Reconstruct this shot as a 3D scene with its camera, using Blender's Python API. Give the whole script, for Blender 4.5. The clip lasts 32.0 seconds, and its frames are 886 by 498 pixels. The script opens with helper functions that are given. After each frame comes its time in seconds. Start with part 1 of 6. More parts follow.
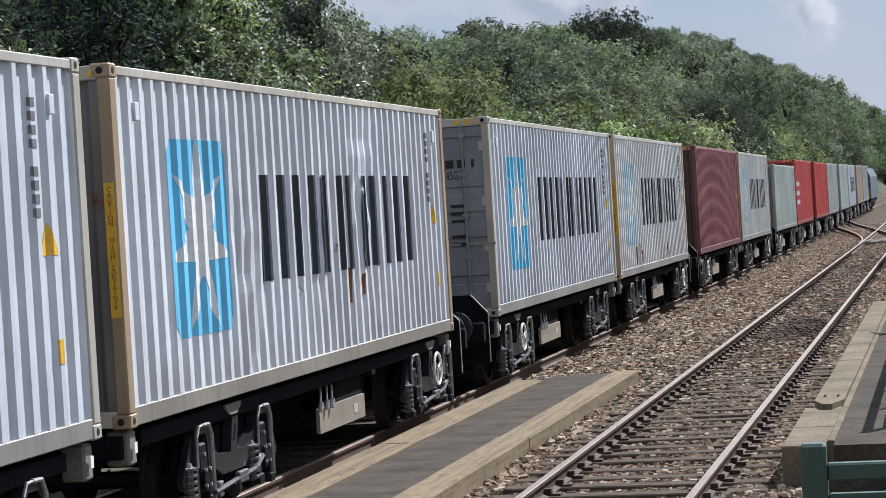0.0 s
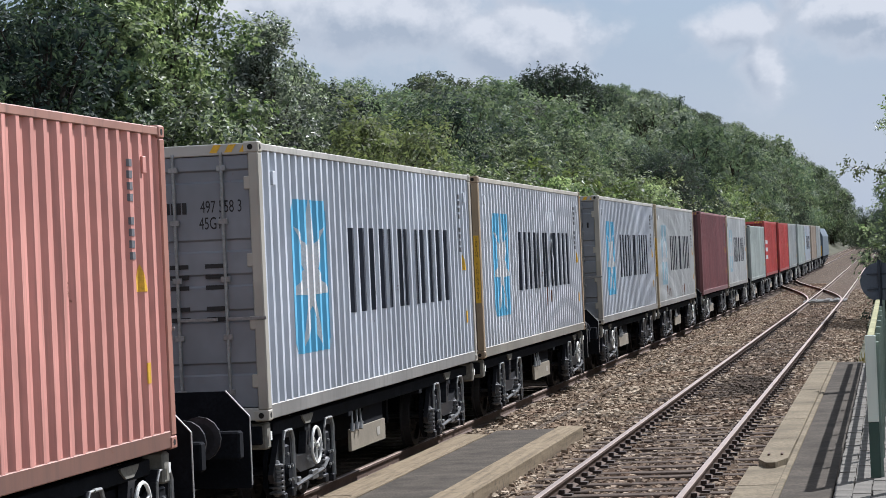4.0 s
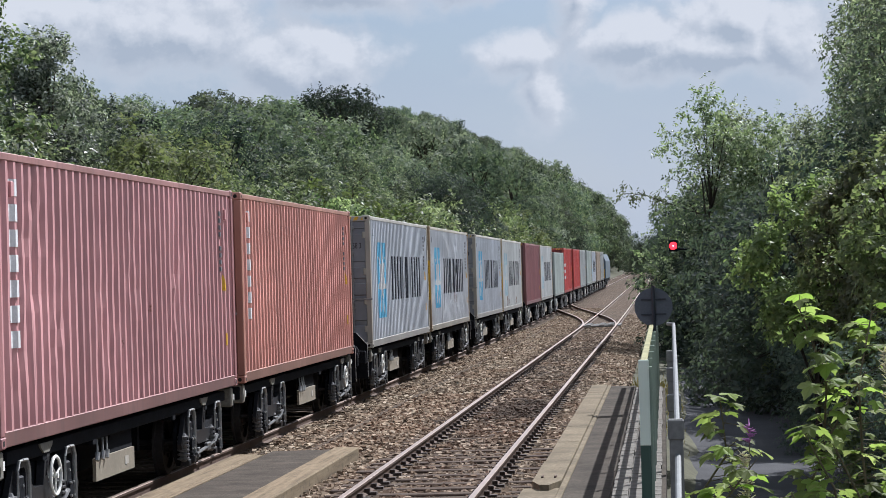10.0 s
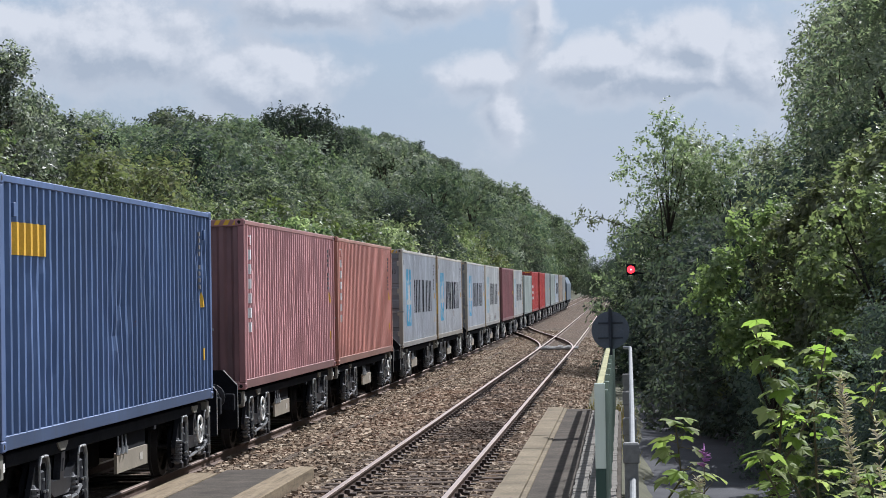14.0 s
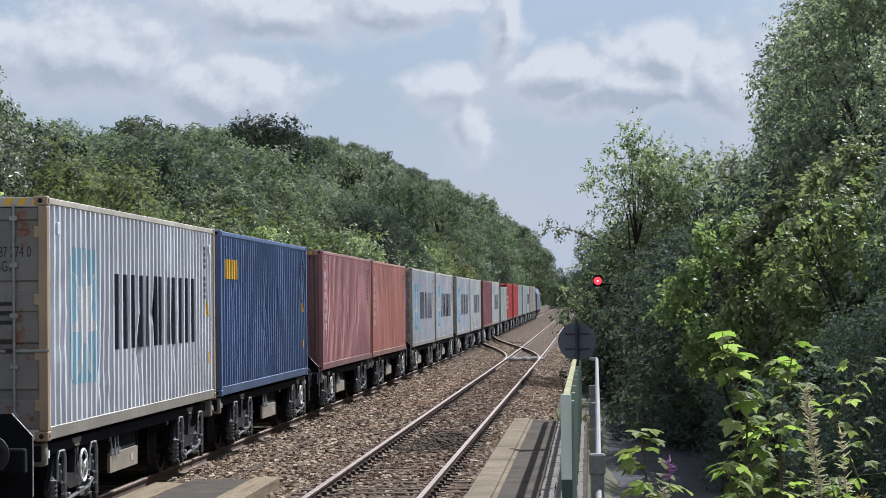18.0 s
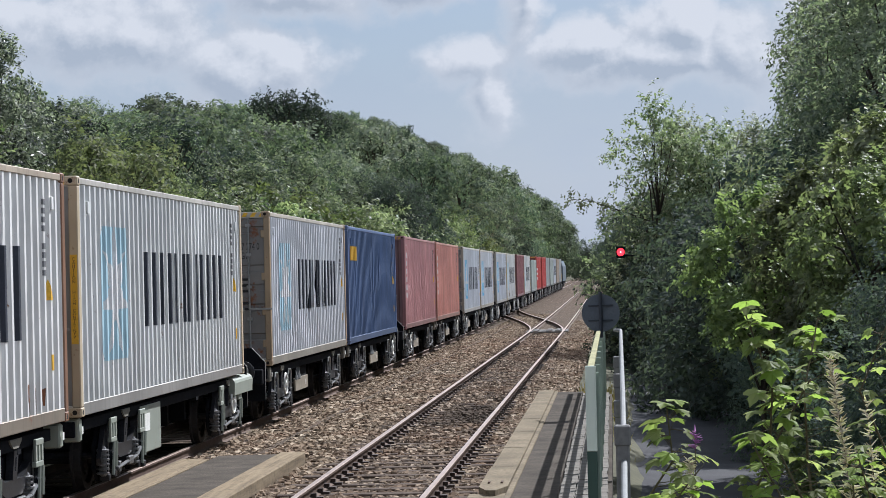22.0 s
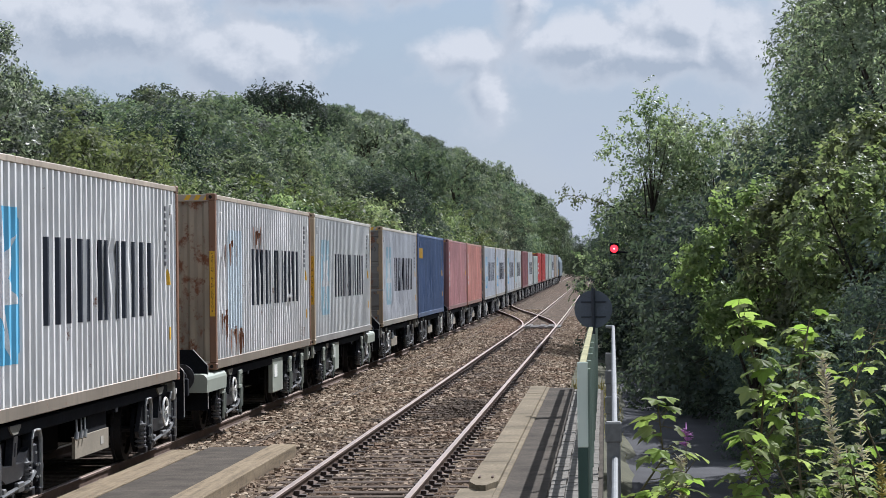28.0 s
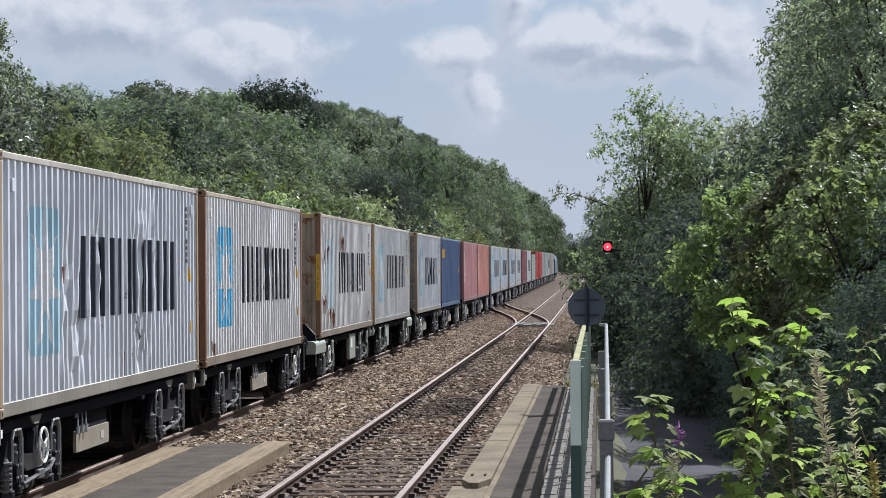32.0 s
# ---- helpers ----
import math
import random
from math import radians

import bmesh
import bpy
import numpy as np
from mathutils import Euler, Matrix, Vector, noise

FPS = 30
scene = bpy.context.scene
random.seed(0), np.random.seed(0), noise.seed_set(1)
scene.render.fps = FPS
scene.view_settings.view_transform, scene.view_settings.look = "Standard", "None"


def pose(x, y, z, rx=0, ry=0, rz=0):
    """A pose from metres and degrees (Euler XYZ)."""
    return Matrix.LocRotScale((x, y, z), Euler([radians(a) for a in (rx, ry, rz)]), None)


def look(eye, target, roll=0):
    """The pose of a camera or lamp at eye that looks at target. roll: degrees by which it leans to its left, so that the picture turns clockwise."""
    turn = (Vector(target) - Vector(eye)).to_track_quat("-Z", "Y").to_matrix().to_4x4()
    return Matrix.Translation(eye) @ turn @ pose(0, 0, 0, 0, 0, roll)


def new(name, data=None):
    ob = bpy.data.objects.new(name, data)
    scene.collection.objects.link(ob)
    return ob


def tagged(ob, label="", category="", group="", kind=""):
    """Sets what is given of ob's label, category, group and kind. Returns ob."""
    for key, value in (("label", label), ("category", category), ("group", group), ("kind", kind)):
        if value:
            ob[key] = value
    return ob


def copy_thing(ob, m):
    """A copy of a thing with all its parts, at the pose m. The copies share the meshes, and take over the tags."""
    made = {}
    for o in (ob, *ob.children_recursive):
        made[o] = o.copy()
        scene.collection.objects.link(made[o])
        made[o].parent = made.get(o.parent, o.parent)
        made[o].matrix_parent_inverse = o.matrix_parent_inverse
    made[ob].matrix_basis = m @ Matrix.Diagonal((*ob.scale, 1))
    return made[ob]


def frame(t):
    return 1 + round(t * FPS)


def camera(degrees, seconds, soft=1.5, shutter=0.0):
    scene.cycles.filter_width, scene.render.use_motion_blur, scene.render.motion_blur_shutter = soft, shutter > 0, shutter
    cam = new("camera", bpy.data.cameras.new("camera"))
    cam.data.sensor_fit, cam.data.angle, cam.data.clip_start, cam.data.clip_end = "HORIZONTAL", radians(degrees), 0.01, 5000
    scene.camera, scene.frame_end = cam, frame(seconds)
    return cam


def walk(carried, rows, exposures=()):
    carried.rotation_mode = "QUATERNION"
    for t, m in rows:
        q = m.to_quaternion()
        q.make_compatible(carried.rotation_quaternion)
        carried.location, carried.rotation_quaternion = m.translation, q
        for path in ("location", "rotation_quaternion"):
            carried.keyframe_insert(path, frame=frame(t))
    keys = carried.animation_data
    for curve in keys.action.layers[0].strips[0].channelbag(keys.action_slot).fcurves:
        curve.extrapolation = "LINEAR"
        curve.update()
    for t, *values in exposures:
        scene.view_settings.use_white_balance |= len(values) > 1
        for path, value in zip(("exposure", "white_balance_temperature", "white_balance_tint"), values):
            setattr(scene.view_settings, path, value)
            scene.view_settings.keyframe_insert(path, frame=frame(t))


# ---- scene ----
# ---------------- camera: hand-held, standing on the platform, panning right ----------------
EYE = Vector((0.0, 0.0, 2.487))
cam = camera(21.87, 32.0, soft=0.85)
# seconds, pan to the left, tilt up, lean to the left (degrees)
PATH = [
    (0, 12.418, -0.955, -3.455), (0.5, 12.809, -0.833, -3.529), (1, 12.944, -0.654, -3.514), (1.5, 12.852, -0.406, -3.356),
    (2, 12.593, -0.181, -3.246), (2.5, 12.201, -0.011, -3.030), (3, 11.776, 0.108, -2.927), (3.5, 11.371, 0.191, -2.743),
    (5.5, 9.637, 0.558, -1.792), (6, 8.797, 0.488, -1.642), (6.5, 7.968, 0.396, -1.642), (7, 7.213, 0.268, -1.571),
    (7.5, 6.637, 0.182, -1.500), (8, 6.289, 0.118, -1.524), (8.5, 6.008, 0.139, -1.641), (9, 5.849, 0.245, -1.711),
    (9.5, 5.679, 0.416, -1.762), (10, 5.496, 0.620, -1.637), (10.5, 5.271, 0.789, -1.504), (11, 4.987, 0.915, -1.332),
    (11.5, 4.746, 0.959, -1.180), (12, 4.591, 0.961, -1.065), (12.5, 4.525, 0.947, -1.006), (13, 4.513, 0.969, -0.958),
    (13.5, 4.502, 1.039, -0.925), (14, 4.439, 1.119, -0.855), (14.5, 4.343, 1.189, -0.787), (16.5, 4.099, 1.108, -0.843),
    (17, 3.958, 1.184, -0.701), (17.5, 3.783, 1.287, -0.584), (18, 3.614, 1.369, -0.584), (18.5, 3.559, 1.392, -0.648),
    (19, 3.615, 1.355, -0.821), (19.5, 3.787, 1.245, -1.031), (20, 3.981, 1.094, -1.252), (20.5, 4.166, 0.922, -1.403),
    (21, 4.252, 0.797, -1.408), (21.5, 4.234, 0.732, -1.411), (22, 4.190, 0.716, -1.334), (22.5, 4.131, 0.714, -1.301),
    (23, 4.071, 0.707, -1.179), (23.5, 4.006, 0.689, -1.070), (24, 3.922, 0.679, -1.050), (24.5, 3.816, 0.677, -0.976),
    (26.5, 3.643, 0.547, -0.746), (27, 3.746, 0.511, -0.705), (27.5, 3.887, 0.522, -0.624), (28, 4.031, 0.570, -0.575),
    (28.5, 4.117, 0.629, -0.507), (29, 4.134, 0.662, -0.448), (29.5, 4.097, 0.670, -0.470), (30, 4.033, 0.636, -0.461),
    (30.5, 3.994, 0.606, -0.483), (31, 3.951, 0.569, -0.550), (31.5, 3.909, 0.538, -0.464), (32, 3.868, 0.510, -0.405),
]

def camera_pose(yaw, pitch, lean):
    cy, sy = math.cos(radians(yaw)), math.sin(radians(yaw))
    cp, sp = math.cos(radians(pitch)), math.sin(radians(pitch))
    return look(EYE, EYE + Vector((-sy * cp, cy * cp, sp)), lean)


walk(cam, [(t, camera_pose(yaw, pitch, lean)) for t, yaw, pitch, lean in PATH],
     exposures=[(0, 0.75, 5665, 12), (32, 0.75, 5665, 12)])

# ---------------- sky and sun ----------------
SUN_TO = Vector((0.45, 0.80, 1.0)).normalized()      # towards the sun
SUN_EL = math.asin(SUN_TO.z)
SUN_AZ = math.atan2(SUN_TO.x, SUN_TO.y)


def node(nt, kind, **inputs):
    n = nt.nodes.new(kind)
    for k, v in inputs.items():
        n.inputs[k.replace("_", " ")].default_value = v
    return n


# cloud heaps over the line: bearing to the left and height (degrees), half width, half height, thickness
CLOUDS = [
    (-1.2, 5.35, 3.1, 0.75, 0.95), (-1.7, 6.15, 1.45, 0.85, 1.05), (0.4, 5.75, 1.5, 0.55, 0.95), (-3.4, 5.5, 1.4, 1.1, 0.95),
    (3.5, 5.2, 1.3, 0.55, 0.9), (2.9, 4.5, 0.7, 0.9, 0.75), (2.25, 6.9, 0.55, 1.2, 0.85), (4.7, 7.5, 1.7, 0.75, 1.0),
    (9.0, 5.3, 2.0, 0.9, 1.0), (12.6, 6.0, 3.4, 1.1, 0.9), (7.4, 7.4, 3.2, 0.8, 0.9), (15.6, 6.3, 2.4, 1.0, 0.9), (-8.0, 6.2, 3.4, 1.2, 0.9),
]


def make_world():
    world = bpy.data.worlds.new("sky")
    scene.world = world
    world.use_nodes = True
    nt = world.node_tree
    nt.nodes.clear()
    link = nt.links.new

    def feed(sock, v):
        if hasattr(v, "is_linked"):
            link(v, sock)
        else:
            sock.default_value = v

    def num(op, a, b=0.0, c=0.0):
        n = nt.nodes.new("ShaderNodeMath")
        n.operation = op
        for sock, v in zip(n.inputs, (a, b, c)):
            feed(sock, v)
        return n.outputs[0]

    def vec(op, a, b=(0, 0, 0), out="Vector"):
        n = nt.nodes.new("ShaderNodeVectorMath")
        n.operation = op
        feed(n.inputs[0], a)
        if op == "SCALE":
            feed(n.inputs["Scale"], b)
        else:
            feed(n.inputs[1], b)
        return n.outputs[out]

    def span(v, lo, hi, to_lo=0.0, to_hi=1.0):
        n = nt.nodes.new("ShaderNodeMapRange")
        n.interpolation_type = "SMOOTHSTEP"
        for k, x in (("From Min", lo), ("From Max", hi), ("To Min", to_lo), ("To Max", to_hi)):
            n.inputs[k].default_value = x
        link(v, n.inputs["Value"])
        return n.outputs[0]

    def blur(p, scale, detail, rough, out="Fac"):
        n = node(nt, "ShaderNodeTexNoise", Scale=scale, Detail=detail, Roughness=rough)
        link(p, n.inputs["Vector"])
        return n.outputs[out]

    sky = nt.nodes.new("ShaderNodeTexSky")
    sky.sky_type, sky.sun_disc = "NISHITA", False
    sky.sun_elevation, sky.sun_rotation = SUN_EL, SUN_AZ
    sky.air_density, sky.dust_density, sky.ozone_density = 1.0, 1.4, 1.0
    coord = nt.nodes.new("ShaderNodeTexCoord").outputs["Generated"]
    here = vec("SCALE", coord, 57.3)           # degrees round the line's direction

    def density(p):
        bend = vec("SUBTRACT", blur(p, 0.35, 3.0, 0.55, "Color"), (0.5, 0.5, 0.5))
        q = vec("ADD", p, vec("MULTIPLY", bend, (2.6, 0.0, 1.5)))
        best = -1.0
        for az, el, w, h, thick in CLOUDS:
            d = vec("LENGTH", vec("MULTIPLY", vec("SUBTRACT", q, (-az, 0, el)), (0.8 / w, 0, 0.8 / h)), out="Value")
            best = num("MAXIMUM", best, num("MULTIPLY_ADD", d, -1.7 * thick, 1.7 * thick))
        # everywhere else clouds are scattered freely
        window = num("SUBTRACT", 1.0, vec("LENGTH", vec("MULTIPLY", vec("SUBTRACT", p, (-4, 57, 4)), (1 / 30, 1 / 40, 1 / 11)), out="Value"))
        free = num("MULTIPLY_ADD", blur(vec("MULTIPLY", p, (1, 1, 1.5)), 0.11, 4.0, 0.5), 3.4, -1.45)
        free = num("SUBTRACT", free, num("MULTIPLY", num("MAXIMUM", window, 0.0), 4.0))
        best = num("MAXIMUM", best, free)
        billow = blur(vec("MULTIPLY", p, (1, 1, 1.3)), 0.5, 8.0, 0.6)
        knobs = blur(p, 1.7, 6.0, 0.62)
        return num("MULTIPLY_ADD", num("SUBTRACT", knobs, 0.5), 0.8, num("MULTIPLY_ADD", num("SUBTRACT", billow, 0.5), 2.2, best))

    thick = density(here)
    towards = density(vec("ADD", here, (0.2, 0, 0.42)))
    slope = num("SUBTRACT", thick, towards)
    # rims stay bright; only the thick undersides turn grey
    dim = num("MULTIPLY", span(num("MULTIPLY", slope, -1.0), -0.25, 0.7), span(thick, 0.1, 1.0))
    lit = num("ADD", num("MULTIPLY_ADD", span(slope, 0.0, 0.7), 0.45, 0.55), num("MULTIPLY", dim, -0.6))
    cover = span(thick, -0.35, 0.65)
    shade = nt.nodes.new("ShaderNodeValToRGB")
    e = shade.color_ramp.elements
    e[0].position, e[0].color = 0.1, (5.2, 5.6, 6.0, 1)
    e[1].position, e[1].color = 0.95, (8.5, 8.4, 8.2, 1)
    link(lit, shade.inputs["Fac"])
    # thin high cloud veils the blue, thicker towards the horizon
    sep = nt.nodes.new("ShaderNodeSeparateXYZ")
    link(here, sep.inputs[0])
    veil = nt.nodes.new("ShaderNodeMix")
    veil.data_type = "RGBA"
    wisps = blur(vec("MULTIPLY", here, (1, 1, 2.2)), 0.16, 5.0, 0.6)
    link(num("ADD", span(sep.outputs["Z"], 1.0, 9.0, 0.92, 0.45), num("MULTIPLY_ADD", wisps, 0.5, -0.25)), veil.inputs[0])
    pale = nt.nodes.new("ShaderNodeMix")
    pale.data_type = "RGBA"
    link(span(sep.outputs["Z"], 1.5, 6.5), pale.inputs[0])
    pale.inputs[6].default_value, pale.inputs[7].default_value = (6.1, 6.5, 7.0, 1), (5.0, 5.6, 6.35, 1)
    link(pale.outputs[2], veil.inputs[7])
    link(sky.outputs[0], veil.inputs[6])
    # unseen clouds near the sun and opposite it are brightened to fill shade
    aim = vec("DOT_PRODUCT", coord, tuple(SUN_TO), "Value")
    glow = num("ADD", span(aim, 0.70, 1.0, 1.0, 2.2), span(aim, -0.9, 0.4, 0.45, 0.0))
    mix = nt.nodes.new("ShaderNodeMix")
    mix.data_type = "RGBA"
    link(cover, mix.inputs[0])
    link(veil.outputs[2], mix.inputs[6])
    link(vec("SCALE", shade.outputs["Color"], glow), mix.inputs[7])
    back = nt.nodes.new("ShaderNodeBackground")
    back.inputs["Strength"].default_value = 0.051
    out = nt.nodes.new("ShaderNodeOutputWorld")
    link(mix.outputs[2], back.inputs["Color"])
    link(back.outputs[0], out.inputs["Surface"])


make_world()
sun = new("sun", bpy.data.lights.new("sun", "SUN"))
sun.data.energy, sun.data.angle, sun.data.color = 5.0, radians(0.55), (1.0, 0.94, 0.85)
sun.matrix_world = look(SUN_TO * 100, (0, 0, 0))

# ---------------- materials ----------------


def material(name, rough=0.7, metal=0.0, spec=0.4):
    m = bpy.data.materials.new(name)
    m.use_nodes = True
    nt = m.node_tree
    b = nt.nodes["Principled BSDF"]
    b.inputs["Roughness"].default_value = rough
    b.inputs["Metallic"].default_value = metal
    b.inputs["Specular IOR Level"].default_value = spec
    return m, nt, b


def ramp(nt, fac, stops):
    r = nt.nodes.new("ShaderNodeValToRGB")
    e = r.color_ramp.elements
    while len(e) < len(stops):
        e.new(0.5)
    for el, (p, c) in zip(e, stops):
        el.position, el.color = p, (*c, 1)
    nt.links.new(fac, r.inputs["Fac"])
    return r.outputs["Color"]


def tex(nt, scale, detail=4.0, rough=0.6, stretch=None, coords="Object"):
    c = nt.nodes.new("ShaderNodeTexCoord")
    src = c.outputs[coords]
    if stretch:
        mp = nt.nodes.new("ShaderNodeMapping")
        mp.inputs["Scale"].default_value = stretch
        nt.links.new(src, mp.inputs["Vector"])
        src = mp.outputs["Vector"]
    n = node(nt, "ShaderNodeTexNoise", Scale=scale, Detail=detail, Roughness=rough)
    nt.links.new(src, n.inputs["Vector"])
    return n.outputs["Fac"]


def mixc(nt, fac, a, b, how="MIX"):
    m = nt.nodes.new("ShaderNodeMix")
    m.data_type, m.blend_type = "RGBA", how
    for sock, v in ((m.inputs[0], fac), (m.inputs[6], a), (m.inputs[7], b)):
        if isinstance(v, (int, float)):
            sock.default_value = v
        elif isinstance(v, tuple):
            sock.default_value = (*v, 1)
        else:
            nt.links.new(v, sock)
    return m.outputs[2]


def bump(nt, b, height, strength=0.3, dist=0.01):
    n = nt.nodes.new("ShaderNodeBump")
    n.inputs["Strength"].default_value, n.inputs["Distance"].default_value = strength, dist
    nt.links.new(height, n.inputs["Height"])
    nt.links.new(n.outputs["Normal"], b.inputs["Normal"])


def step(nt, fac, lo, hi):
    n = nt.nodes.new("ShaderNodeMapRange")
    n.inputs["From Min"].default_value, n.inputs["From Max"].default_value = lo, hi
    nt.links.new(fac, n.inputs["Value"])
    return n.outputs[0]


def paint(name, col, rust=0.5, fade=0.25, rough=0.55, rust_col=(0.16, 0.06, 0.025), streak=True):
    """Weathered paint on steel: faded patches, dirt streaks that run down, rust where it has chipped."""
    m, nt, b = material(name, rough)
    big = tex(nt, 0.6, 4)
    light = tuple(min(1, c * (1 + fade) + 0.05 * fade) for c in col)
    dark = tuple(c * (1 - fade) for c in col)
    base = ramp(nt, big, [(0.3, dark), (0.55, col), (0.75, light)])
    if streak:
        run = tex(nt, 1.0, 5, 0.65, (0.5, 7.0, 0.35))
        base = mixc(nt, step(nt, run, 0.49, 0.76), base, tuple(c * 0.55 + 0.02 for c in col))
    chip = tex(nt, 3.0, 8, 0.74)
    base = mixc(nt, step(nt, chip, 0.70 - 0.14 * rust, 0.76 - 0.12 * rust), base, rust_col)
    nt.links.new(base, b.inputs["Base Color"])
    fine = tex(nt, 40, 3)
    bump(nt, b, fine, 0.12, 0.004)
    return m


def plain(name, col, rough=0.6, metal=0.0, var=0.25, scale=3.0, grain=30.0, relief=0.2, spec=0.4):
    m, nt, b = material(name, rough, metal, spec)
    a = tex(nt, scale, 5)
    g = tex(nt, grain, 3)
    base = ramp(nt, a, [(0.3, tuple(c * (1 - var) for c in col)), (0.7, tuple(min(1, c * (1 + var)) for c in col))])
    base = mixc(nt, step(nt, g, 0.35, 0.75), base, tuple(c * (1 - var) for c in col), "MIX")
    nt.links.new(base, b.inputs["Base Color"])
    bump(nt, b, g, relief, 0.006)
    return m


def leaf_material(name, cols, gloss=0.45, through_light=0.5):
    """Leaves: colour changes leaf by leaf; light shines through them."""
    m = bpy.data.materials.new(name)
    m.use_nodes = True
    nt = m.node_tree
    nt.nodes.clear()
    geo = nt.nodes.new("ShaderNodeNewGeometry")
    info = nt.nodes.new("ShaderNodeObjectInfo")
    n = len(cols)
    col = ramp(nt, geo.outputs["Random Per Island"], [(i / max(1, n - 1), c) for i, c in enumerate(cols)])
    patch = tex(nt, 0.35, 3)
    col = mixc(nt, step(nt, patch, 0.42, 0.68), col, mixc(nt, 0.5, col, cols[-1]))
    hue = nt.nodes.new("ShaderNodeHueSaturation")
    v = nt.nodes.new("ShaderNodeMapRange")
    v.inputs["To Min"].default_value, v.inputs["To Max"].default_value = 0.5, 1.4
    nt.links.new(info.outputs["Random"], v.inputs["Value"])
    nt.links.new(v.outputs[0], hue.inputs["Value"])
    other = nt.nodes.new("ShaderNodeMath")
    other.operation = "MULTIPLY"
    other.inputs[1].default_value = 7.31
    nt.links.new(info.outputs["Random"], other.inputs[0])
    wrap = nt.nodes.new("ShaderNodeMath")
    wrap.operation = "FRACT"
    nt.links.new(other.outputs[0], wrap.inputs[0])
    for sock, lo, hi in (("Hue", 0.478, 0.517), ("Saturation", 0.75, 1.1)):
        r = nt.nodes.new("ShaderNodeMapRange")
        r.inputs["To Min"].default_value, r.inputs["To Max"].default_value = lo, hi
        nt.links.new(wrap.outputs[0], r.inputs["Value"])
        nt.links.new(r.outputs[0], hue.inputs[sock])
    nt.links.new(col, hue.inputs["Color"])
    d = nt.nodes.new("ShaderNodeBsdfPrincipled")
    d.inputs["Roughness"].default_value = gloss
    d.inputs["Specular IOR Level"].default_value = 0.13 if gloss < 0.5 else 0.06
    nt.links.new(hue.outputs[0], d.inputs["Base Color"])
    tr = nt.nodes.new("ShaderNodeBsdfTranslucent")
    warm = mixc(nt, 1.0, hue.outputs[0], (1.15, 1.3, 0.8), "MULTIPLY")
    nt.links.new(warm, tr.inputs["Color"])
    mx = nt.nodes.new("ShaderNodeMixShader")
    mx.inputs[0].default_value = through_light
    nt.links.new(d.outputs[0], mx.inputs[1])
    nt.links.new(tr.outputs[0], mx.inputs[2])
    out = nt.nodes.new("ShaderNodeOutputMaterial")
    nt.links.new(mx.outputs[0], out.inputs["Surface"])
    return m


def dark_patch(nt, col):
    """A dark patch with an uneven edge between the rails of the open track."""
    c = nt.nodes.new("ShaderNodeTexCoord")
    mp = nt.nodes.new("ShaderNodeMapping")
    mp.inputs["Location"].default_value = (2.75 / 0.75, -44.0 / 3.6, 0)
    mp.inputs["Scale"].default_value = (1 / 0.75, 1 / 3.6, 0)
    nt.links.new(c.outputs["Object"], mp.inputs["Vector"])
    ln = nt.nodes.new("ShaderNodeVectorMath")
    ln.operation = "LENGTH"
    nt.links.new(mp.outputs[0], ln.inputs[0])
    wob = nt.nodes.new("ShaderNodeMath")
    wob.operation = "ADD"
    nt.links.new(ln.outputs["Value"], wob.inputs[0])
    nt.links.new(tex(nt, 2.0, 4), wob.inputs[1])
    return mixc(nt, step(nt, wob.outputs[0], 1.75, 1.05), col, mixc(nt, 0.75, col, (0.022, 0.016, 0.012)))


def ballast_material():
    m, nt, b = material("ballast", 0.95, 0, 0.06)
    c = nt.nodes.new("ShaderNodeTexCoord")
    v = nt.nodes.new("ShaderNodeTexVoronoi")
    v.inputs["Scale"].default_value = 17.0
    nt.links.new(c.outputs["Object"], v.inputs["Vector"])
    sepc = nt.nodes.new("ShaderNodeSeparateColor")
    nt.links.new(v.outputs["Color"], sepc.inputs[0])
    stone = ramp(nt, sepc.outputs[0], [(0.0, (0.028, 0.021, 0.015)), (0.4, (0.09, 0.07, 0.052)), (0.75, (0.17, 0.132, 0.098)), (1.0, (0.35, 0.285, 0.215))])
    # gaps between stones are coloured dark for the shade in them
    dark = step(nt, v.outputs["Distance"], 0.35, 0.8)
    stone = mixc(nt, dark, stone, (0.05, 0.04, 0.035))
    big = tex(nt, 0.35, 4)
    stone = mixc(nt, step(nt, big, 0.45, 0.75), stone, mixc(nt, 0.5, stone, (0.16, 0.10, 0.07)))
    clump = tex(nt, 2.6, 6, 0.75, (1.0, 0.55, 1.0))
    stone = mixc(nt, step(nt, clump, 0.40, 0.66), stone, mixc(nt, 0.6, stone, (0.045, 0.034, 0.025)))
    nt.links.new(dark_patch(nt, stone), b.inputs["Base Color"])
    inv = nt.nodes.new("ShaderNodeMath")
    inv.operation = "SUBTRACT"
    inv.inputs[0].default_value = 1.0
    nt.links.new(v.outputs["Distance"], inv.inputs[1])
    bump(nt, b, inv.outputs[0], 0.9, 0.03)
    return m


def stone_material(name, cols):
    m, nt, b = material(name, 0.95, 0, 0.12)
    geo = nt.nodes.new("ShaderNodeNewGeometry")
    n = len(cols)
    col = ramp(nt, geo.outputs["Random Per Island"], [(i / (n - 1), c) for i, c in enumerate(cols)])
    nt.links.new(dark_patch(nt, mixc(nt, step(nt, tex(nt, 0.5, 4), 0.42, 0.72), col, mixc(nt, 0.55, col, (0.17, 0.10, 0.06)))), b.inputs["Base Color"])
    bump(nt, b, tex(nt, 60, 3), 0.3, 0.01)
    return m


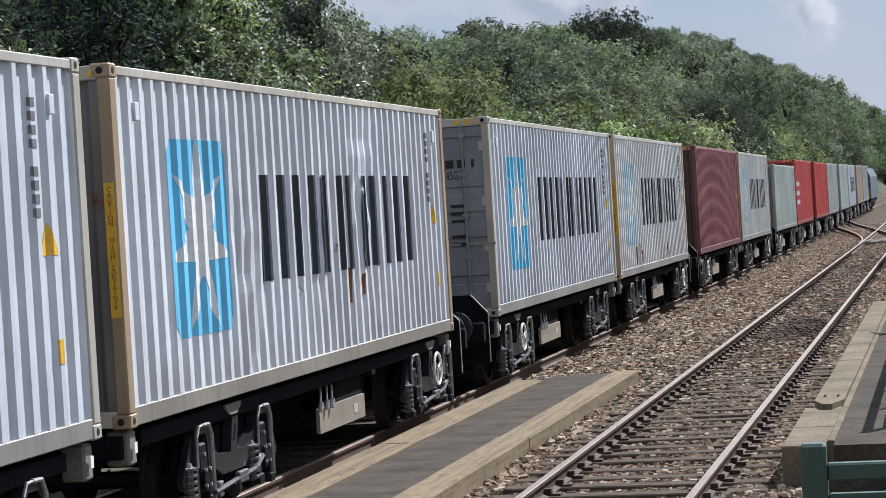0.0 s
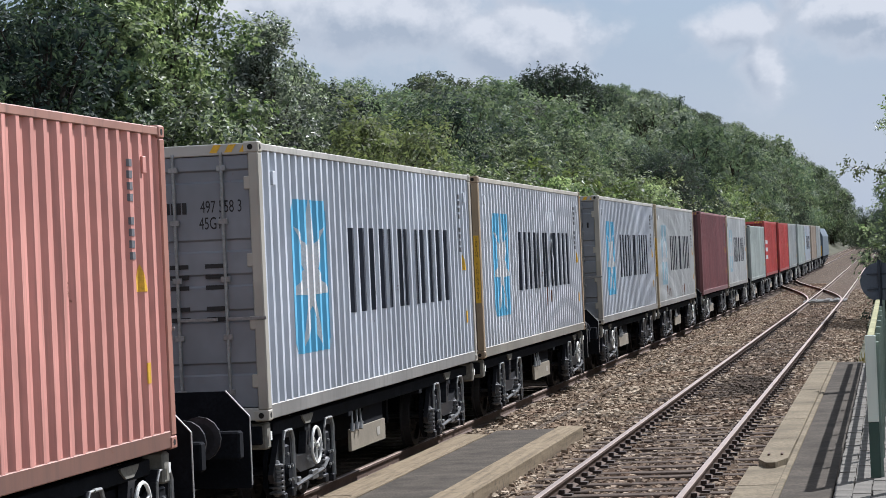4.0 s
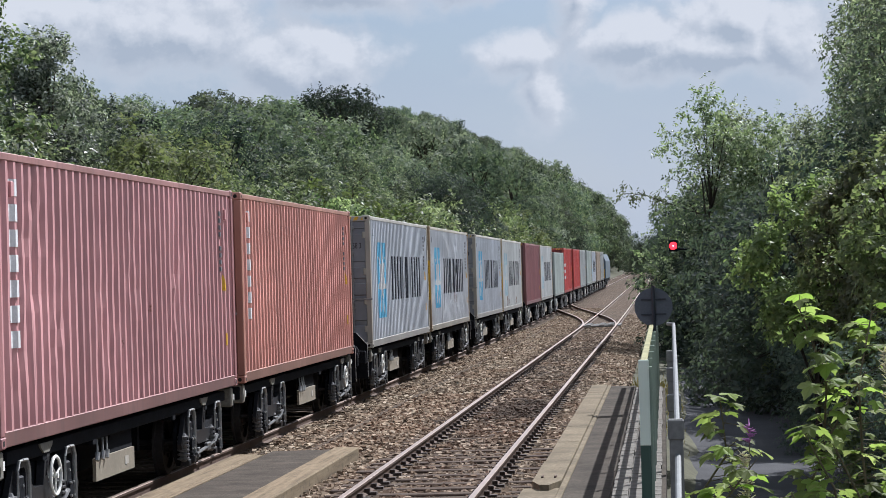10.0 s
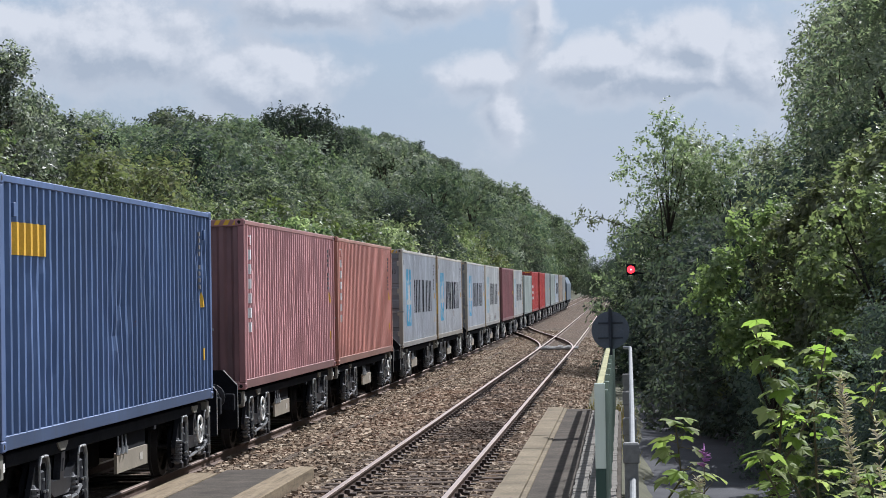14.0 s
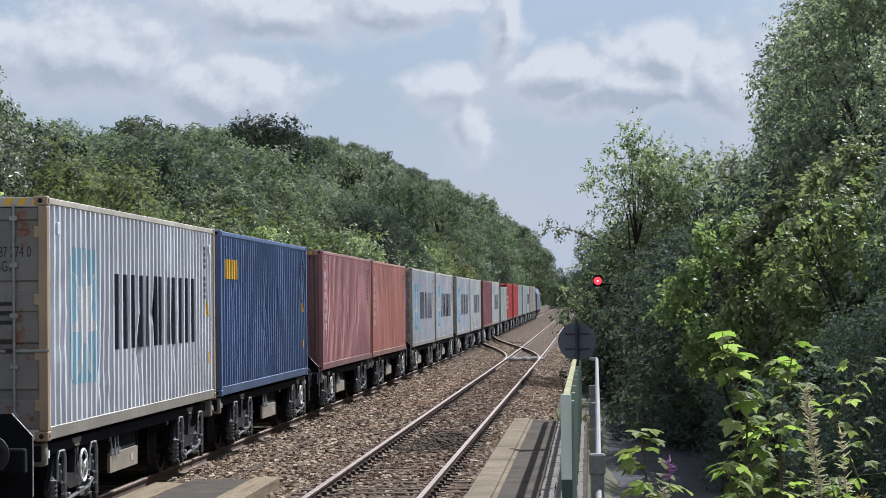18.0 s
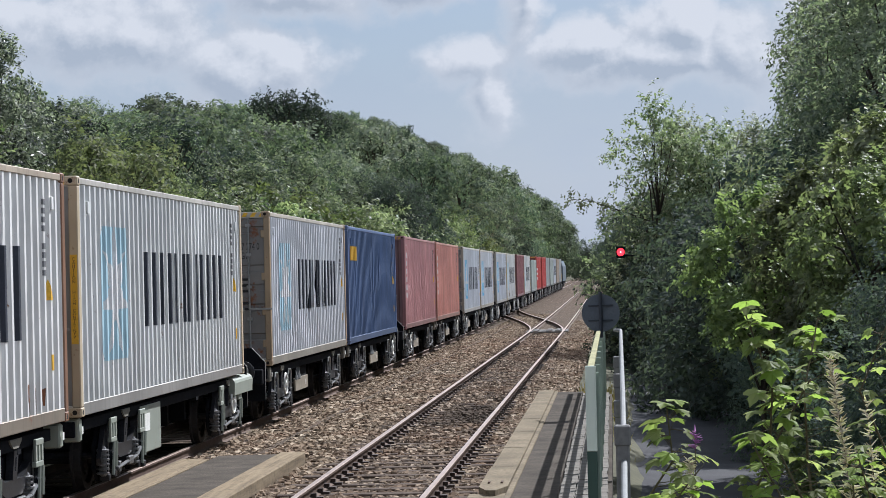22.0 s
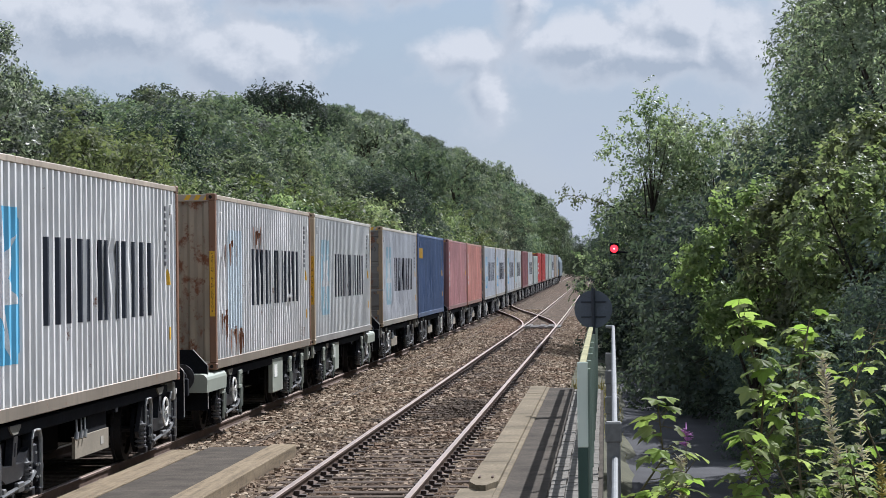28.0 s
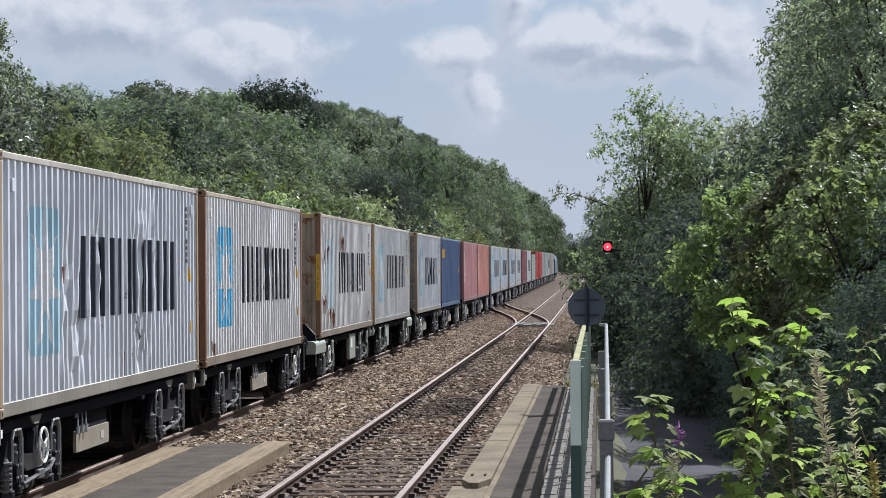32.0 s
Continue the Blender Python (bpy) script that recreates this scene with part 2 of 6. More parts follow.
def kerb_material():
    """Weathered tan concrete with long dirty streaks along the kerb."""
    m, nt, b = material("weathered_kerb", 0.92, 0, 0.15)
    grain = tex(nt, 3.0, 6, 0.7, (4.0, 0.22, 4.0))
    base = ramp(nt, grain, [(0.3, (0.085, 0.064, 0.040)), (0.5, (0.175, 0.135, 0.085)), (0.72, (0.235, 0.185, 0.12))])
    spot = tex(nt, 9.0, 5, 0.7)
    base = mixc(nt, step(nt, spot, 0.52, 0.75), base, (0.07, 0.055, 0.04))
    nt.links.new(base, b.inputs["Base Color"])
    bump(nt, b, grain, 0.4, 0.01)
    return m


M_KERB = kerb_material()
M_BALLAST = ballast_material()
M_STONE = stone_material("ballast_stone", [(0.05, 0.037, 0.026), (0.13, 0.096, 0.066), (0.21, 0.157, 0.108), (0.29, 0.225, 0.158), (0.46, 0.38, 0.285)])
M_CRIB = stone_material("oily_crib_stone", [(0.03, 0.022, 0.016), (0.075, 0.055, 0.04), (0.14, 0.103, 0.072), (0.21, 0.16, 0.115), (0.42, 0.34, 0.26)])
M_RAIL_TOP = plain("rail_head_steel", (0.40, 0.315, 0.265), 0.38, 0.8, 0.2, 2.0)
M_RAIL = plain("rusty_rail_steel", (0.105, 0.07, 0.053), 0.8, 0.1, 0.3, spec=0.2)
M_SLEEPER = plain("weathered_sleeper", (0.088, 0.066, 0.052), 0.9, 0.0, 0.4, 4.0, 30.0, 0.3, 0.08)
M_CHAIR = plain("dark_cast_iron", (0.055, 0.04, 0.033), 0.85, 0.1, 0.35)
M_POINTS = plain("pale_greased_steel", (0.30, 0.29, 0.27), 0.5, 0.4, 0.3)
M_CONCRETE = plain("edge_concrete", (0.175, 0.143, 0.097), 0.9, 0.0, 0.42, 1.6, 22.0, 0.35, 0.12)
M_TARMAC = plain("worn_tarmac", (0.068, 0.057, 0.045), 0.95, 0.0, 0.5, 2.2, 34.0, 0.6, 0.12)
M_EARTH = plain("dry_earth", (0.07, 0.068, 0.036), 0.95, 0.0, 0.4, 0.4, 8.0, 0.6)
M_BOGIE = plain("bogie_steel", (0.030, 0.031, 0.036), 0.4, 0.3, 0.5, 5.0)
M_SPRING = plain("spring_steel", (0.17, 0.17, 0.17), 0.4, 0.4, 0.4, 5.0)
# black of the underframe, also laid on where only shade lies
M_UNDER = plain("underframe_and_shade_black", (0.010, 0.011, 0.014), 0.95, 0.0, 0.4, 3.0, 30.0, 0.2, 0.08)
# worn steel; its brightness also stands for sun on hoop and plate edges
M_WORN_SUNLIT = plain("worn_and_sunlit_steel", (0.42, 0.42, 0.41), 0.45, 0.4, 0.3, 6.0)
M_BARK = plain("bark", (0.052, 0.044, 0.036), 0.95, 0.0, 0.4, 3.0, 20.0, 0.7, 0.1)
# palest and darkest tones put sunlit and shaded leaves into the colour
M_LEAF_FRONT = leaf_material("bush_leaves", [(0.048, 0.068, 0.040), (0.11, 0.14, 0.075), (0.40, 0.43, 0.265), (0.058, 0.08, 0.046)], 0.42, 0.4)
M_LEAF_LIME = leaf_material("lime_leaves", [(0.075, 0.098, 0.044), (0.155, 0.175, 0.07), (0.056, 0.074, 0.036)], 0.5, 0.42)
# silvery leaves; the very pale ones also stand for sun glints
M_LEAF_GREY = leaf_material("willow_leaves", [(0.048, 0.062, 0.05), (0.42, 0.435, 0.38), (0.034, 0.047, 0.037), (0.085, 0.104, 0.082)], 0.34, 0.33)
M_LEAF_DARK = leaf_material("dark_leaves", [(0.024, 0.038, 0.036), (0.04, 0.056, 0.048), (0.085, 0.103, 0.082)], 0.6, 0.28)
# light and dark leaf tones give shading contrast by colour
M_LEAF_MID = leaf_material("dull_leaves", [(0.038, 0.056, 0.042), (0.075, 0.10, 0.07), (0.25, 0.28, 0.185)], 0.55, 0.32)
# greyed towards blue in the colour, in place of distance haze
M_LEAF_FAR = leaf_material("haze_toned_hill_leaves", [(0.052, 0.076, 0.062), (0.10, 0.13, 0.098), (0.225, 0.25, 0.18)], 0.75, 0.29)
M_LEAF_ASH = leaf_material("ash_leaves", [(0.075, 0.10, 0.062), (0.135, 0.165, 0.098), (0.40, 0.42, 0.30)], 0.36, 0.34)
M_LEAF_WILLOW = leaf_material("fine_willow_leaves", [(0.095, 0.128, 0.095), (0.15, 0.19, 0.135), (0.32, 0.345, 0.26)], 0.42, 0.44)
# dark bluish leaf tone puts the hedge's shade into its colour
M_LEAF_SHADE = leaf_material("shade_toned_hawthorn_leaves", [(0.044, 0.060, 0.057), (0.064, 0.083, 0.072), (0.095, 0.112, 0.09)], 0.7, 0.35)

# ---------------- shared builders ----------------


def mesh_of(name, bm, mat, smooth=False):
    me = bpy.data.meshes.new(name)
    bm.to_mesh(me)
    bm.free()
    for mt in (mat if isinstance(mat, (list, tuple)) else [mat]):
        me.materials.append(mt)
    if smooth:
        me.shade_smooth()
    return me


def part(name, bm, mat, parent=None, label="", at=None, smooth=False):
    """Links a bmesh (or a ready mesh) as one mesh object under a thing or part."""
    me = bm if isinstance(bm, bpy.types.Mesh) else mesh_of(name, bm, mat, smooth)
    ob = new(name, me)
    ob.parent = parent
    if at is not None:
        ob.matrix_basis = at if isinstance(at, Matrix) else Matrix.Translation(at)
    return tagged(ob, label) if label else ob


def thing(name, label, category, group="", kind="", at=None):
    ob = new(name)
    if at is not None:
        ob.matrix_basis = at if isinstance(at, Matrix) else Matrix.Translation(at)
    return tagged(ob, label, category, group, kind)


def box(bm, x0, x1, y0, y1, z0, z1, bevel=0.0, m=None, mi=0):
    vs = [Vector((x, y, z)) for x in (x0, x1) for y in (y0, y1) for z in (z0, z1)]
    if m is not None:
        vs = [m @ v for v in vs]
    v = [bm.verts.new(p) for p in vs]
    fs = [bm.faces.new([v[i] for i in q]) for q in ((0, 1, 3, 2), (4, 6, 7, 5), (0, 4, 5, 1), (2, 3, 7, 6), (0, 2, 6, 4), (1, 5, 7, 3))]
    for fc in fs:
        fc.material_index = mi
    if bevel:
        es = list({e for fc in fs for e in fc.edges})
        bmesh.ops.bevel(bm, geom=es, offset=bevel, segments=1, affect="EDGES", profile=0.5)
    return fs


def prism(bm, outline, a0, a1, axis="x", mi=0):
    """An outline of (u, v) pulled along an axis. axis x: (y, z); y: (x, z); z: (x, y)."""
    put = {"x": lambda u, v, a: (a, u, v), "y": lambda u, v, a: (u, a, v), "z": lambda u, v, a: (u, v, a)}[axis]
    r = [[bm.verts.new(put(u, v, a)) for u, v in outline] for a in (a0, a1)]
    n = len(outline)
    fs = [bm.faces.new((r[0][i], r[0][(i + 1) % n], r[1][(i + 1) % n], r[1][i])) for i in range(n)]
    fs += [bm.faces.new(r[0][::-1]), bm.faces.new(r[1])]
    for fc in fs:
        fc.material_index = mi
    return fs


def rod(bm, a, b, r, n=8, r2=None, mi=0):
    a, b = Vector(a), Vector(b)
    q = (b - a).to_track_quat("Z", "Y")
    rings = []
    for p, rr in ((a, r), (b, r if r2 is None else r2)):
        rings.append([bm.verts.new(p + q @ Vector((rr * math.cos(2 * math.pi * i / n), rr * math.sin(2 * math.pi * i / n), 0))) for i in range(n)])
    fs = [bm.faces.new((rings[0][i], rings[0][(i + 1) % n], rings[1][(i + 1) % n], rings[1][i])) for i in range(n)]
    fs += [bm.faces.new(rings[0][::-1]), bm.faces.new(rings[1])]
    for fc in fs:
        fc.material_index = mi
    return fs


def lathe(bm, profile, axis="x", n=20, at=(0, 0, 0), mi=0):
    """A profile of (along, radius) turned round an axis."""
    at = Vector(at)
    rings = []
    for a, r in profile:
        ring = []
        for i in range(n):
            c, s = r * math.cos(2 * math.pi * i / n), r * math.sin(2 * math.pi * i / n)
            ring.append(bm.verts.new(at + Vector({"x": (a, c, s), "y": (c, a, s), "z": (c, s, a)}[axis])))
        rings.append(ring)
    for p, q in zip(rings, rings[1:]):
        for i in range(n):
            bm.faces.new((p[i], p[(i + 1) % n], q[(i + 1) % n], q[i])).material_index = mi
    bm.faces.new(rings[0][::-1]).material_index = mi
    bm.faces.new(rings[-1]).material_index = mi


def rise(y):
    """The line climbs gently past the crossover."""
    d = y - 90.0
    if d <= 0:
        return 0.0
    return 0.004 * d * d / 120 if d < 60 else 0.004 * (d - 30)


def grid_mesh(name, xs, ys, height, mat):
    verts = [(x, y, height(x, y)) for y in ys for x in xs]
    nx = len(xs)
    faces = [(j * nx + i, j * nx + i + 1, (j + 1) * nx + i + 1, (j + 1) * nx + i) for j in range(len(ys) - 1) for i in range(nx - 1)]
    me = bpy.data.meshes.new(name)
    me.from_pydata(verts, [], faces)
    me.materials.append(mat)
    me.shade_smooth()
    return me


def smoothstep(a, b, x):
    u = min(1, max(0, (x - a) / (b - a)))
    return u * u * (3 - 2 * u)

# ---------------- the lie of the land ----------------
NEAR_X, TRAIN_X = -2.96, -7.576       # centre lines of the two tracks
TRAIN_Z = -0.13                       # the far track lies a little lower
BED = -0.19


def ground_z(x, y):
    n = noise.noise(Vector((x * 0.15, y * 0.15, 0.3))) * 0.25
    z = rise(y) - 0.55
    bed = smoothstep(-10.6, -9.6, x) * (1 - smoothstep(-1.9, -0.9, x))
    z += (0.55 + BED - 0.06) * bed
    z -= 0.15 * smoothstep(-4.8, -6.0, x) * bed
    far = smoothstep(25, 170, y)
    z += smoothstep(-10.6, -20, x) * (0.5 + 6.5 * smoothstep(90, 320, y))
    z += smoothstep(-19, -42, x) * (4 * smoothstep(70, 180, y) + 11 * smoothstep(150, 430, y)) + smoothstep(-42, -120, x) * 6 * far
    z += smoothstep(3.4, 8, x) * 1.2 + smoothstep(8, 60, x) * 6 * far
    z -= 0.35 * smoothstep(-0.1, 0.4, x) * (1 - smoothstep(3.2, 5.0, x)) * (1 - smoothstep(72, 90, y))
    return z + n * (1 - bed)


def build_ground():
    xs = [-3000, -900, -300, -150, -100, -75, -60, -48, -40, -34, -30, -27, -24, -21, -18, -16, -14, -12.5, -11.5, -10.6, -10.1, -9.6, -8, -6, -4.8,
          -3, -1.9, -1.4, -0.9, -0.4, 0, 0.6, 1.2, 2, 3, 4, 5, 6.5, 8, 12, 18, 28, 45, 60, 120, 300, 900, 3000]
    ys = [-3000, -600, -150, -60, -30, -15] + [-8 + 2 * i for i in range(24)] + [40 + 5 * i for i in range(34)] + [210 + 20 * i for i in range(22)] + [700, 1000, 1800, 3200, 4500]
    tagged(part("ground", grid_mesh("ground", xs, ys, ground_z, M_EARTH), None), "earth and leaf litter under trees beside the railway", "ground", kind="structure")
    xs = [-10.4, -9.8, -9.3, -8.3, -7.6, -6.8, -5.9, -5.3, -4.7, -4.4, -4.25, -3.7, -2.96, -2.2, -1.75, -1.6, -1.3, -0.9]

    def bed_z(x, y):
        z = rise(y) + BED + 0.02 + noise.noise(Vector((x * 1.3, y * 1.3, 5))) * 0.025
        if x < -5.4:
            z += TRAIN_Z
        if -4.4 < x < -1.6:
            z -= 0.035 * (1 - smoothstep(18, 45, y))
        if x < -9.4:
            z -= 0.5 * (-9.4 - x)
        if x > -1.8:
            z -= 0.12 * (x + 1.8) / 0.9
        return z
    ys = [-12 + 0.8 * i for i in range(140)] + [100 + 4 * i for i in range(120)]
    tagged(part("track_bed", grid_mesh("track_bed", xs, ys, bed_z, M_BALLAST), None), "pale brown crushed stone ballast under both tracks", "ballast", kind="structure")
    return bed_z


BED_Z = build_ground()


def stones():
    """Loose ballast stones, laid where the bed is seen closest."""
    rng = np.random.default_rng(4)
    base = []
    for k in range(6):
        v = np.array([(-1, -1, -.6), (1, -1, -.6), (1, 1, -.6), (-1, 1, -.6), (-.7, -.6, .5), (.6, -.7, .6), (.7, .6, .45), (-.6, .7, .6)], float)
        base.append(v * (1 + rng.uniform(-.28, .28, v.shape)))
    faces = np.array([(0, 3, 2, 1), (4, 5, 6, 7), (0, 1, 5, 4), (1, 2, 6, 5), (2, 3, 7, 6), (3, 0, 4, 7)])

    def patch(name, n, x0, x1, y0, y1, size, label):
        x = rng.uniform(x0, x1, n)
        y = y0 + (y1 - y0) * rng.random(n) ** 1.35
        if name == "crib_stones":       # packed between the sleepers, thicker further along
            bay = np.floor((y - 12) / 0.65)
            y = np.where(rng.random(n) < np.clip((46 - y) / 30, 0.1, 0.88), 12 + 0.65 * (bay + 0.21 + 0.58 * rng.random(n)), y)
        verts, fs = [], []
        for i in range(n):
            b = base[i % 6] * size * rng.uniform(0.65, 1.35) * np.array([1, rng.uniform(.7, 1.2), rng.uniform(.6, .9)])
            a = rng.uniform(0, 6.3)
            c, s = math.cos(a), math.sin(a)
            b = b @ np.array([[c, s, 0], [-s, c, 0], [0, 0, 1]])
            t = rng.uniform(-.5, .5)
            c, s = math.cos(t), math.sin(t)
            b = b @ np.array([[1, 0, 0], [0, c, s], [0, -s, c]])
            verts.append(b + (x[i], y[i], BED_Z(x[i], y[i]) + size * rng.uniform(0.0, 0.35)))
            fs.append(faces + 8 * i)
        me = bpy.data.meshes.new(name)
        me.from_pydata(np.concatenate(verts).tolist(), [], np.concatenate(fs).tolist())
        me.materials.append(M_CRIB if name == "crib_stones" else M_STONE)
        tagged(part(name, me, None), label, "ballast", kind="stuff")
    patch("ballast_stones", 26000, -6.3, -4.15, 18, 150, 0.045, "loose crushed ballast stones between the two tracks")
    patch("crib_stones", 24000, -4.25, -1.7, 15, 110, 0.040, "crushed ballast stones between the rails of the open track")
    patch("ballast_stones", 12000, -2.1, -0.9, 14, 130, 0.042, "crushed ballast stones along the concrete platform edge")
    patch("ballast_stones", 6500, -6.75, -5.9, 22, 110, 0.05, "crushed ballast stones in the shade beside the wagons")


stones()

RAIL_SHAPE = [(-.07, -.159), (.07, -.159), (.07, -.148), (.012, -.128), (.011, -.045), (.035, -.036), (.036, -.008), (.028, 0), (-.028, 0), (-.036, -.008), (-.035, -.036), (-.011, -.045), (-.012, -.128), (-.07, -.148)]


def rail(name, x, z, ys, label, lateral=None):
    bm = bmesh.new()
    rings = []
    for y in ys:
        dx = lateral(y) if lateral else 0
        rings.append([bm.verts.new((x + dx + u, y, z + rise(y) + v)) for u, v in RAIL_SHAPE])
    n = len(RAIL_SHAPE)
    for a, b in zip(rings, rings[1:]):
        for i in range(n):
            f = bm.faces.new((a[i], a[(i + 1) % n], b[(i + 1) % n], b[i]))
            f.material_index = 1 if i in (6, 7, 8) else 0
    bm.faces.new(rings[0])
    bm.faces.new(rings[-1][::-1])
    bmesh.ops.recalc_face_normals(bm, faces=bm.faces)
    return tagged(part(name, bm, [M_RAIL, M_RAIL_TOP]), label, "rail", kind="structure")


RAIL_YS = [-12, 10, 20, 40, 60, 80, 90] + [95 + 10 * i for i in range(50)]


def tracks():
    for x in (NEAR_X - 0.7525, NEAR_X + 0.7525):
        rail("rail", x, 0, RAIL_YS, "steel rail with a bright worn head and rusty sides")
    for x in (TRAIN_X - 0.7525, TRAIN_X + 0.7525):
        rail("rail", x, TRAIN_Z, RAIL_YS, "steel rail with a worn head under the freight train")
    # crossover: two curved rails and a crossing between the tracks, far along the line
    ys = [99 + 2.5 * i for i in range(30)]
    span = NEAR_X - TRAIN_X

    def swing(y):
        u = min(1, (y - 100) / 71)
        return -span * (u * u * (3 - 2 * u)) if u > 0 else 0
    rail("crossover_rail", NEAR_X - 0.7525, 0.0, [y for y in ys], "rusty curved rail of the crossover between the tracks", swing)
    rail("crossover_rail", NEAR_X + 0.7525, 0.0, [y for y in ys], "rusty curved rail of the crossover between the tracks", swing)
    # the moving blades are tied by pale stretcher bars
    for i, y in enumerate((103.0, 104.3, 105.6)):
        bm = bmesh.new()
        rod(bm, (NEAR_X - .95, y, -.05), (NEAR_X + .95, y, -.05), .04, 8)
        for k in (-.5, .1, .5):
            box(bm, NEAR_X + k - .12, NEAR_X + k + .12, y - .15, y + .15, -.10, .03, .02)
        tagged(part("stretcher_bar", bm, M_POINTS), "pale steel bar tying the switch blades of the crossover", "stretcher bar", kind="structure")
    # sleepers
    bm = bmesh.new()
    box(bm, -1.25, 1.25, -0.125, 0.125, -0.12, 0.0, 0.012)
    sleeper = mesh_of("sleeper", bm, M_SLEEPER)
    group = tagged(new("open_track_sleepers"), "weathered wooden sleepers half buried in ballast", "sleepers", kind="structure")
    rng = random.Random(3)
    for i in range(150):
        y = 12 + 0.65 * i
        part("sleeper", sleeper, None, group, at=pose(NEAR_X + rng.uniform(-.03, .03), y, rise(y) - 0.156 + rng.uniform(-.012, .006), 0, rng.uniform(-.4, .4), rng.uniform(-.5, .5)))
    group = tagged(new("train_track_sleepers"), "weathered sleepers in the shade under the freight train", "sleepers", kind="structure")
    for i in range(110):
        y = 14 + 0.65 * i
        part("sleeper", sleeper, None, group, at=pose(TRAIN_X, y, TRAIN_Z - 0.152, 0, 0, rng.uniform(-.5, .5)))
    # rail chairs: cast blocks that hold the rail on every sleeper
    bm = bmesh.new()
    for i in range(120):
        y = 12 + 0.65 * i
        for cx, zz in ((NEAR_X - .7525, 0), (NEAR_X + .7525, 0)):
            for s in (-1, 1):
                box(bm, *sorted((cx + s * .02, cx + s * .17)), y - .06, y + .06, zz + rise(y) - .165, zz + rise(y) - .128)
                box(bm, *sorted((cx + s * .02, cx + s * .085)), y - .035, y + .035, zz + rise(y) - .128, zz + rise(y) - .085)
    tagged(part("rail_chairs", bm, M_CHAIR), "rusty cast iron chairs holding the rails", "rail chairs", kind="stuff")


tracks()

# ---------------- the freight train ----------------
CL, CW, CH = 12.192, 1.219, 2.896       # container length, half width, height
PITCH = CL / 44
X_OUT, X_IN = CW - 0.012, CW - 0.050
PROFILE = ((0.0, X_OUT), (0.26, X_OUT), (0.5, X_IN), (0.76, X_IN))   # share of one pitch, depth


def corrugation(y0, y1):
    """Break points (y, x) of the corrugated side wall between y0 and y1."""
    pts = []
    n = int((y1 - y0) / PITCH)
    p = (y1 - y0) / n
    for i in range(n):
        for u, x in PROFILE:
            pts.append((y0 + (i + u) * p, x))
    pts.append((y1, X_OUT))
    return pts


WALL = corrugation(-CL / 2 + 0.14, CL / 2 - 0.14)


def clip(poly, y, keep_above):
    out = []
    for a, b in zip(poly, poly[1:] + poly[:1]):
        ia, ib = (a[0] >= y) == keep_above, (b[0] >= y) == keep_above
        if ia:
            out.append(a)
        if ia != ib:
            u = (y - a[0]) / (b[0] - a[0])
            out.append((y, a[1] + u * (b[1] - a[1])))
    return out


def decal(bm, polys, lift=0.004):
    """Flat convex shapes in (y, z) laid on the corrugated wall, following its folds."""
    for poly in polys:
        lo, hi = min(p[0] for p in poly), max(p[0] for p in poly)
        for (ya, xa), (yb, xb) in zip(WALL, WALL[1:]):
            if yb <= lo or ya >= hi:
                continue
            q = clip(clip(list(poly), ya, True), yb, False)
            if len(q) < 3:
                continue
            nx, ny = (yb - ya), -(xb - xa)
            ln = math.hypot(nx, ny)
            vs = [bm.verts.new((xa + (xb - xa) * (y - ya) / (yb - ya) + lift * nx / ln, y + lift * ny / ln, z)) for y, z in q]
            bm.faces.new(vs)
    bmesh.ops.remove_doubles(bm, verts=bm.verts, dist=0.003)
    bmesh.ops.recalc_face_normals(bm, faces=bm.faces)
    for f in bm.faces:
        if f.normal.x < 0:
            f.normal_flip()


def side_mesh(mat, dents=0, seed=1, which=1):
    rng = random.Random(seed)
    spots = [(rng.uniform(-5.4, 5.4), rng.uniform(0.4, 2.2), rng.uniform(0.25, 0.6), rng.uniform(0.02, 0.055)) for _ in range(dents)]
    zs = [0.16 + (CH - 0.16 - 0.09) * i / 14 for i in range(15)] if dents else [0.16, CH - 0.09]
    bm = bmesh.new()
    for sgn in (which,):
        cols = []
        for y, x in WALL:
            col = []
            for z in zs:
                d = sum(a * math.exp(-((y - sy) / r) ** 2 - ((z - sz) / (1.6 * r)) ** 2) * (0.5 + noise.noise(Vector((y * 3, z * 3, seed)))) for sy, sz, r, a in spots)
                col.append(bm.verts.new((sgn * (x - d), y, z)))
            cols.append(col)
        for a, b in zip(cols, cols[1:]):
            for i in range(len(zs) - 1):
                q = (a[i], b[i], b[i + 1], a[i + 1])
                bm.faces.new(q if sgn > 0 else q[::-1])
    return mesh_of("side_wall", bm, mat)


def container_frame_mesh(mat):
    bm = bmesh.new()
    h = CL / 2
    for sx in (-1, 1):
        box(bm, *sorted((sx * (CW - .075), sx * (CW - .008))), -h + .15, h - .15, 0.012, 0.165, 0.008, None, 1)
        box(bm, *sorted((sx * (CW - .08), sx * (CW - .006))), -h + .15, h - .15, CH - 0.095, CH - 0.018, 0.008)
    for sy in (-1, 1):
        box(bm, -CW + .11, CW - .11, *sorted((sy * (h - .12), sy * (h - .006))), 0.012, 0.14, 0.008)
        box(bm, -CW + .11, CW - .11, *sorted((sy * (h - .12), sy * (h - .006))), CH - 0.13, CH - 0.014, 0.008)
    return mesh_of("rails", bm, mat)


def post_mesh(mat):
    bm = bmesh.new()
    box(bm, -.0545, .0545, -.074, .074, 0.117, CH - 0.117, 0.012)
    return mesh_of("corner_post", bm, mat)


def casting_mesh(mat):
    bm = bmesh.new()
    box(bm, -.081, .081, -.089, .089, -.059, .059, 0.014)
    me = mesh_of("corner_casting", bm, mat)
    return me


